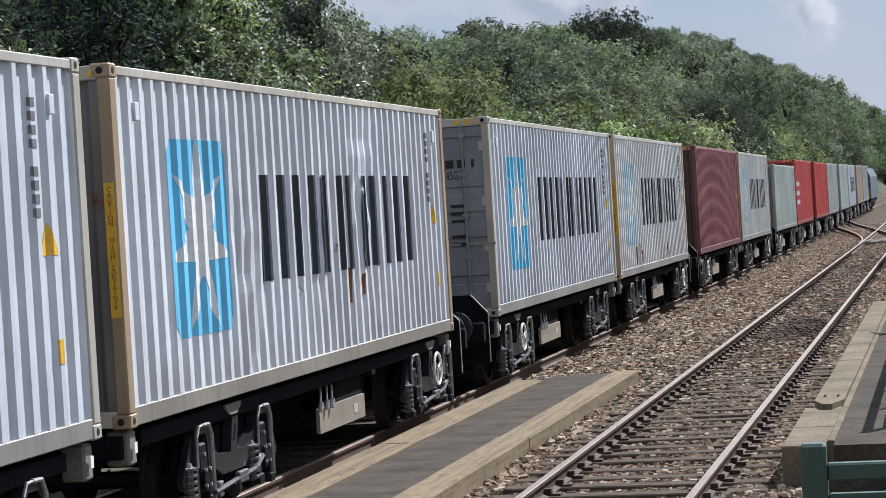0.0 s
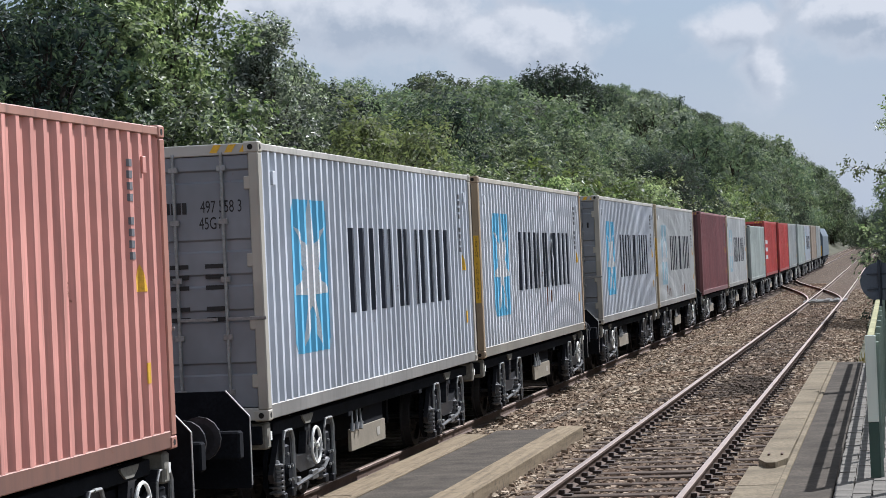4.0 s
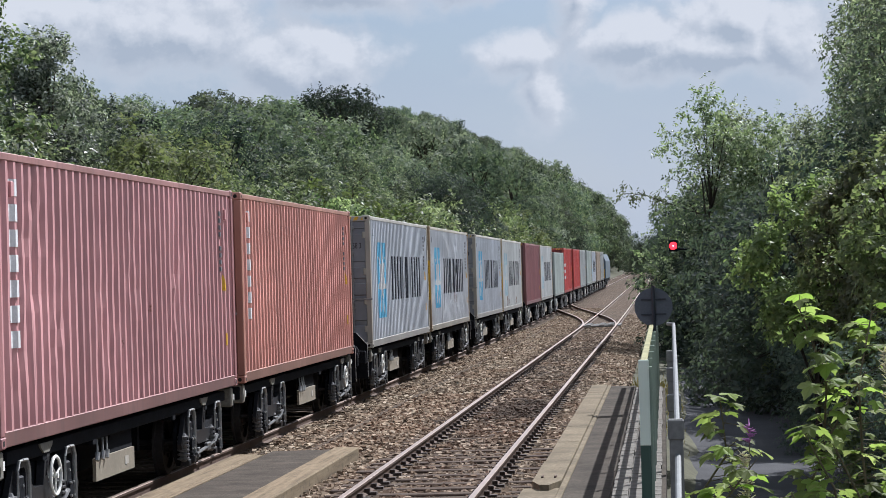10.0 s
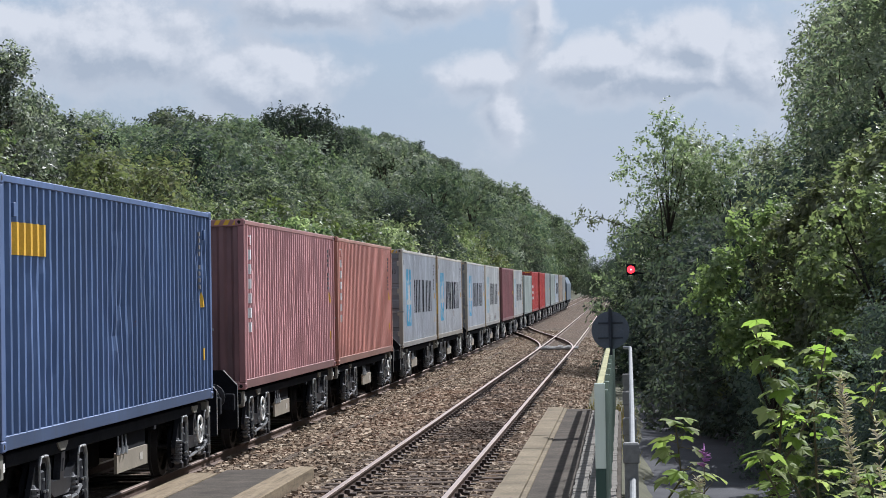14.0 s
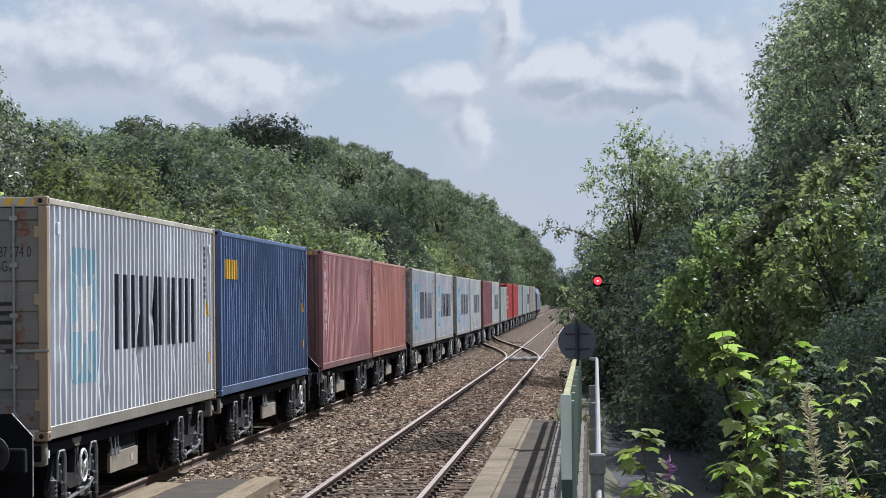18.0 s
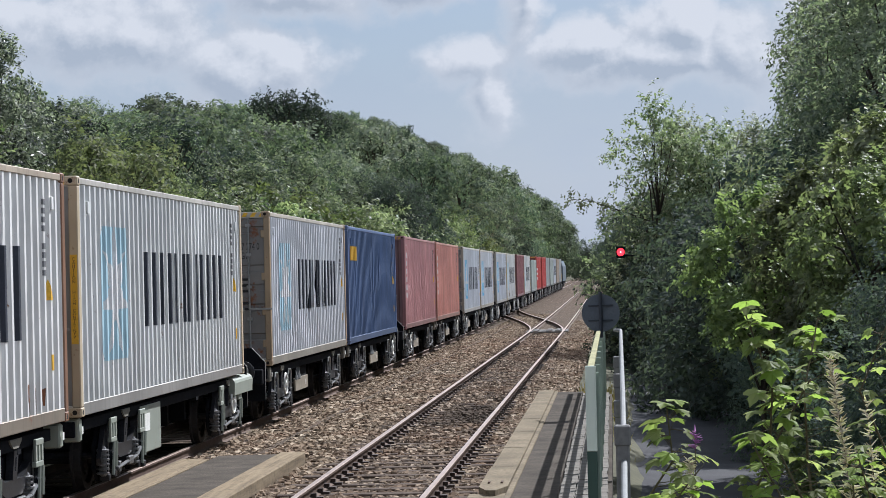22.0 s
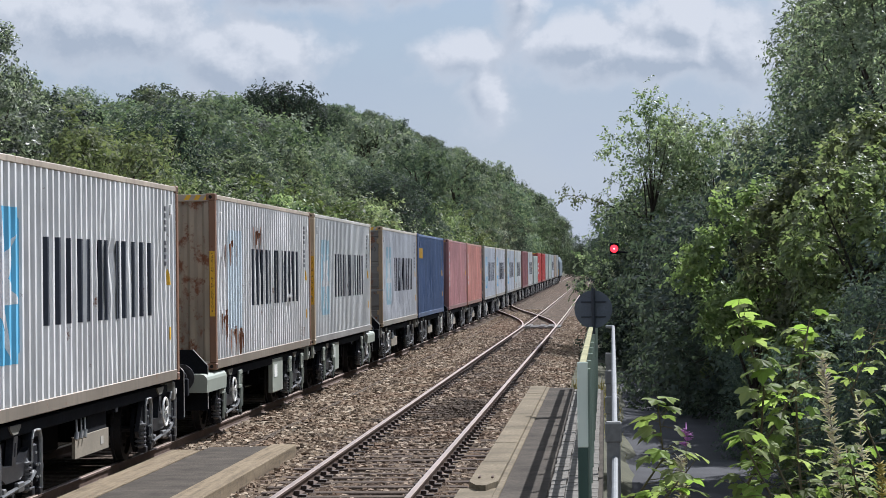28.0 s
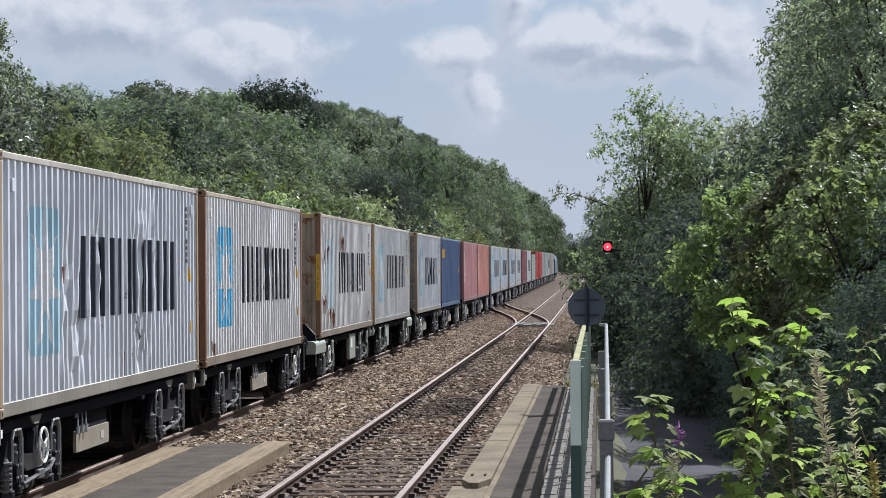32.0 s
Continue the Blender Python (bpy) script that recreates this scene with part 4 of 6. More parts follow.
M_PANEL = plain("grey_panel_paint", (0.27, 0.235, 0.18), 0.65, 0, 0.25, 2.5)
M_SUPPORT = plain("weathered_tan_grey_paint", (0.20, 0.19, 0.16), 0.8, 0, 0.3, 4.0)
M_PANELMARK = plain("faded_panel_marks", (0.42, 0.39, 0.34), 0.7, 0, 0.2)
M_PALEGREEN = paint("pale_green_grey_paint", (0.27, 0.295, 0.25), 0.4, 0.15, streak=False)
M_LABELWHITE = plain("white_label", (0.72, 0.72, 0.68), 0.7, 0, 0.15)
ME_BOGIE, ME_LOOP, ME_BRAKE, ME_WHEELS = bogie_frame_mesh(), loop_mesh(), brake_rod_mesh(), wheelset_mesh()
ME_SIDEFRAME, ME_ENDROD = side_frame_mesh(), end_rod_mesh()
ME_AXLEBOX, ME_SPRING = axle_box_mesh(), spring_mesh()
ME_BEARER, ME_COVER = side_bearer_mesh(), spring_cover_mesh()
WHEELSETS = []
DECK = 1.045       # container floor above this track's rails


def wagon_meshes(kind, inner):
    """inner: +1 when the close-coupled end points along +y."""
    d = {}
    h = CL / 2
    oi, oo = h + 0.26, h + 0.98          # half lengths to the inner and outer ends
    ya, yb = (-oo, oi) if inner > 0 else (-oi, oo)
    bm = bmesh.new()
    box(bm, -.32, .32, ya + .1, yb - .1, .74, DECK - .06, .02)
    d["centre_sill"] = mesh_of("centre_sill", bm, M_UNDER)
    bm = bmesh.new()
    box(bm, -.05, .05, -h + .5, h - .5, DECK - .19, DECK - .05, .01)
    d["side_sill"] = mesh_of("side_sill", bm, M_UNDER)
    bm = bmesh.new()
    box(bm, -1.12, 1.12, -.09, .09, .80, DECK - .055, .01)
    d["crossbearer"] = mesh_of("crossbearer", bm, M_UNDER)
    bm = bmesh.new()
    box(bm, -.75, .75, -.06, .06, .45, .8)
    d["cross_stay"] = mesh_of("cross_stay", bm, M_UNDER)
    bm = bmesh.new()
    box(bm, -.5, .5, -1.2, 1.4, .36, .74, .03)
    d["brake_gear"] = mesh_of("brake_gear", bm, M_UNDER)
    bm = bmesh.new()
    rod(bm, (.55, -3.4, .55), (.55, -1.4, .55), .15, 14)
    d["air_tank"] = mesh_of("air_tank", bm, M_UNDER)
    # end brackets that carry the corner castings
    bm = bmesh.new()
    box(bm, -.10, .10, -.085, .085, DECK - .30, DECK - .02, .02)
    d["corner_support"] = mesh_of("corner_support", bm, M_PALEGREEN if kind == "pale" else M_SUPPORT)
    # outer end: headstock, buffers, coupling, wheel guards
    oy = -oo if inner > 0 else oo
    s = -1 if inner > 0 else 1
    bm = bmesh.new()
    if kind == "pale":
        prism(bm, [(-1.21, .72), (1.21, .72), (1.22, .92), (1.205, .965), (1.17, 1.0), (1.12, 1.015), (-1.12, 1.015), (-1.17, 1.0), (-1.205, .965), (-1.22, .92)], *sorted((oy - s * 2.0, oy - s * .10)), "y")
    else:
        box(bm, -1.18, 1.18, *sorted((oy - s * .16, oy)), .74, 1.02, .02)
        box(bm, -.9, .9, *sorted((oy - s * .85, oy - s * .16)), .80, .96, .02)
    d["headstock"] = mesh_of("headstock", bm, M_PALEGREEN if kind == "pale" else M_UNDER)
    bm = bmesh.new()
    lathe(bm, [(oy, .11), (oy + s * .28, .09), (oy + s * .30, .22), (oy + s * .335, .22), (oy + s * .345, .16)], "y", 16, (0, 0, .98))
    bmesh.ops.recalc_face_normals(bm, faces=bm.faces)
    d["buffer"] = mesh_of("buffer", bm, M_BOGIE)
    # upright end plate with cut corners, black as shaded, bright strips for sunlit edges
    bm = bmesh.new()
    py = oy - s * .42
    prism(bm, [(-1.17, .42), (1.17, .42), (1.17, 1.14), (.93, 1.40), (-.93, 1.40), (-1.17, 1.14)], py - .012, py + .012, "y")
    d["end_plate"] = mesh_of("end_plate", bm, M_UNDER)
    bm = bmesh.new()
    box(bm, 1.171, 1.179, py - .014, py + .014, .45, 1.14)
    box(bm, -.178, .178, -.014, .014, -.004, .004, 0, Matrix.Translation((1.053, py, 1.273)) @ Matrix.Rotation(math.atan2(.26, .24), 4, "Y"))
    d["plate_edge"] = mesh_of("plate_edge", bm, M_WORN_SUNLIT)
    bm = bmesh.new()
    rod(bm, (0, 0, .85), (0, s * .25, .5), .025, 8)
    rod(bm, (0, s * .25, .5), (0, s * .45, .55), .025, 8)
    bmesh.ops.translate(bm, verts=bm.verts, vec=(0, oy, 0))
    d["brake_hose"] = mesh_of("brake_hose", bm, M_UNDER)
    bm = bmesh.new()
    rod(bm, (0, oy, .9), (0, oy + s * .5, .86), .06, 8)
    d["draw_hook"] = mesh_of("draw_hook", bm, M_UNDER)
    iy = oi if inner > 0 else -oi
    bm = bmesh.new()
    rod(bm, (0, iy - .1 * inner, .86), (0, iy + .2 * inner, .86), .09, 8)
    d["coupling"] = mesh_of("coupling", bm, M_UNDER)
    return d


def hand_wheel_mesh():
    bm = bmesh.new()
    n, k = 24, 6
    ring = [[bm.verts.new((.018 * math.sin(2 * math.pi * j / k), (.2 + .018 * math.cos(2 * math.pi * j / k)) * math.cos(2 * math.pi * i / n), (.2 + .018 * math.cos(2 * math.pi * j / k)) * math.sin(2 * math.pi * i / n))) for j in range(k)] for i in range(n)]
    for i in range(n):
        for j in range(k):
            bm.faces.new((ring[i][j], ring[(i + 1) % n][j], ring[(i + 1) % n][(j + 1) % k], ring[i][(j + 1) % k]))
    for i in range(3):
        a = 2 * math.pi * i / 3 + .4
        rod(bm, (0, 0, 0), (0, .2 * math.cos(a), .2 * math.sin(a)), .012, 6)
    rod(bm, (-.12, 0, 0), (.03, 0, 0), .03, 8)
    bmesh.ops.recalc_face_normals(bm, faces=bm.faces)
    return mesh_of("hand_wheel", bm, M_LABELWHITE)


def panel_mesh():
    bm = bmesh.new()
    prism(bm, [(-.95, .62), (-.95, .36), (.95, .36), (.95, .62)], 1.02, 1.06, "x")
    # black upper plate paints in the container's shadow on the panel
    prism(bm, [(-.45, .622), (.95, .622), (.95, .98), (.1, .98)], 1.0, 1.03, "x", 1)
    return mesh_of("side_panel", bm, [M_PANEL, M_UNDER])


def levers_mesh():
    bm = bmesh.new()
    rod(bm, (1.08, 0, .66), (1.04, .16, .95), .012, 6)
    rod(bm, (1.08, -.03, .60), (1.085, .01, .69), .03, 8)
    return mesh_of("brake_lever", bm, M_WORN_SUNLIT)


ME_HAND, ME_PANEL, ME_LEVERS = hand_wheel_mesh(), panel_mesh(), levers_mesh()
WAGON_KIT = {}


def wagon(kind, inner, label, spin):
    key = (kind, inner)
    if key not in WAGON_KIT:
        WAGON_KIT[key] = wagon_meshes(*key)
    ob = thing("container_wagon", label, "wagon", "wagons of the freight train")
    h = CL / 2
    for name, me in WAGON_KIT[key].items():
        if name == "buffer":
            places = [(-.87, 0, 0), (.87, 0, 0)]
        elif name == "brake_hose":
            places = [(-.45, 0, 0), (.45, 0, 0)]
        elif name == "side_sill":
            places = [(-1.07, 0, 0), (1.07, 0, 0)]
        elif name == "crossbearer":
            places = [(0, y, 0) for y in (-h + .12, -h + 1.9, -2.1, 2.1, h - 1.9, h - .12)]
        elif name == "cross_stay":
            places = [(0, y, 0) for y in (-3.0, -1.4, 1.6, 3.0)]
        elif name == "corner_support":
            places = [(sx * 1.065, sy * (h - .17), 0) for sx in (-1, 1) for sy in (-1, 1)]
        else:
            places = [(0, 0, 0)]
        for p in places:
            part(name, me, None, ob, at=p)
    # the bogie stands further in at the close-coupled end
    for y, end in ((-h + (1.9 if inner > 0 else 2.9), -1), (h - (2.1 if inner > 0 else 1.1), 1)):
        bg = part("bogie", ME_BOGIE, None, ob, at=(0, y, 0))
        for yy in (-1.12, 1.12):
            part("end_rod", ME_ENDROD, None, bg, at=(0, yy, 0))
        for sx in (-1, 1):
            part("side_frame", ME_SIDEFRAME, None, bg, at=pose(sx * 1.08, 0, 0, 0, 0, 0 if sx > 0 else 180))
            part("brake_rod", ME_BRAKE, None, bg, "worn bright brake rod", at=(sx * 1.16, 0, 0))
            part("side_bearer", ME_BEARER, None, bg, "weathered grey bracket", at=(sx * 1.08, 0, 0))
            for yy in (-.9, .9):
                if kind == "pale" and sx > 0:
                    part("spring_cover", ME_COVER, None, bg, "pale slotted cover plate", at=(1.15, yy - .05, 0))
                part("axle_box", ME_AXLEBOX, None, bg, at=pose(sx * .06, yy, 0, 0, 0, 0 if sx > 0 else 180))
                if kind != "pale":
                    part("safety_loop", ME_LOOP, None, bg, "worn hoop edge coloured bright for the sun on it", at=(sx * 1.14, yy + .01, 0))
                part("coil_spring", ME_SPRING, None, bg, at=(sx * 1.09, yy - .33, 0))
        for yy in (-.9, .9):
            ws = part("wheelset", ME_WHEELS, None, bg, at=(0, yy, .42))
            if spin:
                WHEELSETS.append((ws, yy))
        if end * inner < 0:
            part("hand_wheel", ME_HAND, None, bg, "white spoked hand brake wheel", at=(1.16, .25, .62))
    if kind != "pale":
        pn = part("side_panel", ME_PANEL, None, ob, "grey steel panel with markings", at=(0, 0.9 * (1 if inner < 0 else -1), 0))
        bm = bmesh.new()
        box(bm, 1.061, 1.066, .45, .62, .44, .54)
        part("panel_mark", bm, M_PANELMARK, pn)
        for y in (-.95, -.7, -.5):
            part("brake_lever", ME_LEVERS, None, pn, at=(0, y, 0))
    if kind == "pale":
        bm = bmesh.new()
        box(bm, 1.04, 1.13, -.70, .70, .30, .96, .015)
        b = part("equipment_box", bm, M_PALEGREEN, ob, "pale grey-green equipment box", at=(0, 1.55 * inner, 0))
        bm = bmesh.new()
        box(bm, 1.132, 1.137, -.5, -.1, .60, .84)
        part("box_label", bm, M_LABELWHITE, b)
    for sy in (-1, 1):
        bm = bmesh.new()
        box(bm, 1.188, 1.192, -.03, .03, .84, .93)
        part("white_mark", bm, M_LABELWHITE, ob, at=(0, sy * (h - .17), 0))
    return ob


# rear to front; each pair is close-coupled
BIG, SMALL, SPECIAL = 3.086, 0.621, 3.235
PAIRS = [
    (("white", "white corrugated container with dents and scraped lower side", dict(logo="pale", dents=9, seed=3, stains=((1.0, .45, 5), (-3.2, 1.55, 3)), scrape=(1.4, .85))),
     ("rusty", "white corrugated container with rust-brown frame and blue star panel", dict(logo="blue", seed=5, dents=3, stains=((-5.6, .4, 4),))), "dark"),
    (("rusty", "white container with a badly rusted end and worn-off panel", dict(logo="worn", dents=4, seed=6, caution=True, stains=((-4.7, 2.0, 12), (-4.3, 2.02, 9), (-1.6, 2.32, 12), (-1.1, 2.32, 10), (-4.4, .55, 22), (-3.6, .5, 22), (-5.3, .9, 8), (4.6, .4, 6)))),
     ("cream", "dull white corrugated container with blue star panel", dict(logo="pale", seed=8, caution=True)), "pale"),
    (("white", "white corrugated container with faded star panel and dirty doors coloured dark for shade", dict(logo="pale", dents=5, seed=9, doors=True, number="587 274 0")),
     ("blue", "dark blue corrugated container with a yellow name block", dict(marks="yellow", dents=6, seed=11, serial=True)), "dark"),
    (("oxide", "dark red corrugated container with dented side", dict(marks="column", dents=8, seed=12, number="458687 7")),
     ("salmon", "faded orange-red corrugated steel container", dict(marks="column", seed=14)), "dark"),
    (("clean", "white corrugated container with bright blue star panel", dict(logo="blue", seed=15, doors=True, number="497 558 3")),
     ("white", "white corrugated container with rusty posts and blue star panel", dict(logo="blue", seed=18, dents=4, caution=True, stains=((1.2, .9, 3),))), "dark"),
    (("clean", "pale grey-white corrugated container with blue star panel", dict(logo="blue", seed=20, doors=True)),
     ("cream", "cream stained corrugated container with faded star panel", dict(logo="pale", seed=21, caution=True, stains=((-3.0, .5, 10), (1.5, .45, 8)))), "dark"),
    (("maroon", "plain dark maroon corrugated container", dict(marks="", seed=22)),
     ("cream", "cream corrugated container with dark lettering bars", dict(logo="pale", seed=23)), "dark"),
    (("green", "pale grey-green corrugated container, lower than its neighbours", dict(seed=24, low=True)),
     ("red", "bright red corrugated container with white name block", dict(marks="white", seed=25)), "dark"),
    (("red", "plain bright red corrugated container", dict(seed=26)),
     ("grey", "plain grey corrugated steel container", dict(seed=27)), "dark"),
    (("green", "pale grey corrugated container", dict(seed=28)),
     ("clean", "white corrugated container far up the train", dict(logo="pale", seed=29)), "dark"),
    (("tan", "brownish pink corrugated container", dict(seed=30)),
     ("grey", "grey corrugated container far up the train", dict(seed=31)), "dark"),
]
TRAIN = []          # (thing, near end of its container when the clip starts, height over the rails)


def build_train():
    near = 17.063 - CL - SMALL                      # near end of the fifth pair's rear container
    # step back to the rear of the train
    for i in range(3, -1, -1):
        gap = BIG if i not in (0, 1) else SPECIAL
        near -= gap + 2 * CL + SMALL
    for i, (rear, front, kind) in enumerate(PAIRS):
        for j, (liv, label, opts) in enumerate((rear, front)):
            box_ = container(liv, label, **opts)
            TRAIN.append((box_, near, TRAIN_Z + DECK))
            wg = wagon(kind, 1 if j == 0 else -1, "flat container wagon with " + ("pale grey-green ends and boxes" if kind == "pale" else "black underframe and grey bogies"), i < 7)
            TRAIN.append((wg, near, TRAIN_Z))
            near += CL + (SMALL if j == 0 else (SPECIAL if i in (0, 1) else BIG))
    return near


FRONT_Y = build_train()


def locomotive():
    ob = thing("diesel_locomotive", "blue-grey diesel locomotive at the head of the freight train", "locomotive")
    M_L = paint("dull_blue_grey_paint", (0.10, 0.13, 0.16), 0.1, 0.1)
    bm = bmesh.new()
    prism(bm, [(-1.33, 1.1), (-1.33, 3.0), (-1.0, 3.75), (1.0, 3.75), (1.33, 3.0), (1.33, 1.1)], 0, 20.0, "y")
    part("body", bm, M_L, ob)
    bm = bmesh.new()
    box(bm, -1.25, 1.25, .3, 19.7, .75, 1.1)
    box(bm, -1.1, 1.1, 7.6, 12.4, .25, .75, .05)
    part("underframe", bm, M_UNDER, ob)
    for y in (3.9, 16.1):
        bm = bmesh.new()
        for s in (-1, 1):
            box(bm, *sorted((s * .95, s * 1.1)), y - 2.4, y + 2.4, .35, .75, .03)
            for k in (-1.8, 0, 1.8):
                lathe(bm, [(s * .7, .2), (s * .7, .53), (s * .83, .53), (s * .83, .2)], "x", 20, (0, y + k, .53))
        part("bogie", bm, M_BOGIE, ob)
    bm = bmesh.new()
    for s in (-.55, .55):
        box(bm, s - .42, s + .42, -.02, .01, 2.55, 3.25)
    part("cab_window", bm, M_SHADOW_HOLE, ob)
    bm = bmesh.new()
    box(bm, -1.2, 1.2, -.03, .01, 1.15, 2.1, .01)
    part("yellow_end", bm, M_YELLOW, ob)
    TRAIN.append((ob, FRONT_Y + 0.2 - CL / 2, TRAIN_Z))


locomotive()

# ---------------- slab between the tracks, walkway, fences, signs ----------------


def slab():
    ob = thing("foot_crossing_slab", "low tarmac island slab with concrete kerbs between the tracks", "kerb slab", kind="structure")
    y0, y1 = 6.0, 32.9
    bm = bmesh.new()
    prism(bm, [(-5.70, y0), (-4.84, y0), (-4.84, y1 - .1), (-5.70, y1 - .2)], -0.34, 0.0, "z")
    part("tarmac", bm, M_TARMAC, ob)
    rng = random.Random(8)
    for x0, x1, z, yy in ((-4.83, -4.47, 0.03, y1), (-6.14, -5.80, 0.015, y1 - .8)):
        y = y0
        while y < yy - .2:
            ln = min(9.0, yy - y)
            bm = bmesh.new()
            box(bm, x0, x1, y, y + ln - .012, -.34, z + rng.uniform(-.006, .006), .018)
            part("kerb_stone", bm, M_KERB, ob)
            y += ln
    bm = bmesh.new()
    box(bm, -5.79, -5.71, y0, y1 - .9, -.2, .008)
    part("pale_strip", bm, M_KERB, ob)


slab()

WALK_Z = 0.20


def walkway():
    ob = thing("platform_end_walkway", "low tarmac platform end with a concrete edge and stone paving", "platform", kind="structure")
    y0, y1 = 20.6, 45.0
    x_edge, x_in, x_right = -1.48, -1.17, -0.12
    bm = bmesh.new()
    box(bm, x_in + .075, -.62, y0, y1, -.5, WALK_Z - .004)
    part("tarmac", bm, M_TARMAC, ob)
    rng = random.Random(5)
    # edge stones; the first one has a cut and turned-down tip
    y = 24.2
    while y < y1 - .3:
        ln = min(3.0, y1 - y)
        bm = bmesh.new()
        if y == 24.2:
            prism(bm, [(x_edge, y + .45), (x_edge + .10, y + .02), (x_edge + .2, y), (x_in, y + .5), (x_in, y + ln), (x_edge, y + ln)], WALK_Z - .06, WALK_Z + .03, "z")
            box(bm, x_edge + .02, x_in - .01, y + .3, y + ln, -.5, WALK_Z - .06)
        else:
            box(bm, x_edge, x_in, y, y + ln - .012, -.5, WALK_Z + .03 + rng.uniform(-.006, .004), .014)
        part("edge_stone", bm, M_CONCRETE, ob)
        y += ln
    for a, b in ((20.9, 22.5), (22.52, 24.5)):
        bm = bmesh.new()
        box(bm, x_edge - .1, x_in + .03, a, b, -.5, WALK_Z - .03, .012)
        part("edge_stone", bm, M_CONCRETE, ob)
    for s in (-.14, .14):
        bm = bmesh.new()
        box(bm, x_edge + .16 + s * .5 - .012, x_edge + .16 + s * .5 + .012, 25.0, 25.16, WALK_Z + .025, WALK_Z + .05, .005)
        part("lifting_loop", bm, M_RAIL, ob)
    bm = bmesh.new()
    box(bm, x_in + .004, x_in + .07, y0 + .3, y1, -.5, WALK_Z + .012, .01)
    part("pale_edge_strip", bm, M_CONCRETE, ob)
    # worn paving setts beside the fence
    me = []
    for k in range(3):
        bm = bmesh.new()
        box(bm, -.081 - .002 * k, .081 + .002 * k, -.214, .214, -.08, 0, .007)
        me.append(mesh_of("paving_sett", bm, M_SETT))
    for i in range(54):
        for j in range(3):
            y = y0 + .25 + .44 * i + (.2 if j % 2 else 0)
            if y > y1 - .3:
                continue
            part("paving_sett", me[(i + j) % 3], None, ob, at=pose(-.52 + .17 * j + rng.uniform(-.006, .006), y, WALK_Z + rng.uniform(-.005, .003), rng.uniform(-.3, .3), rng.uniform(-.5, .5), rng.uniform(-.6, .6)))
    bm = bmesh.new()
    box(bm, -.62, -.05, y0, y1 - .2, -.5, WALK_Z - .05)
    part("bedding", bm, M_TARMAC, ob)


M_SETT = plain("worn_paving_stone", (0.125, 0.113, 0.095), 0.92, 0, 0.4, 3.0)
M_GREENPAINT = paint("pale_green_fence_paint", (0.72, 0.79, 0.68), 0.15, 0.15, streak=False)
M_POSTGREEN = paint("mid_green_fence_paint", (0.26, 0.32, 0.26), 0.3, 0.2, streak=False)
M_LICHEN = plain("lichen_grown_top_rail", (0.31, 0.30, 0.17), 0.9, 0, 0.35, 2.0, 25.0, 0.3, 0.15)
M_DARKGREEN = paint("dark_green_fence_paint", (0.045, 0.085, 0.065), 0.3, 0.2, streak=False)
M_GALVTUBE = plain("galvanised_tube", (0.15, 0.155, 0.155), 0.6, 0.3, 0.2, 4.0)
M_POSTGREY = plain("grey_post_concrete", (0.17, 0.168, 0.16), 0.85, 0, 0.25, 4.0)
M_SIGNBACK = plain("sign_back_grey", (0.105, 0.12, 0.145), 0.6, 0.2, 0.2, 3.0)
walkway()


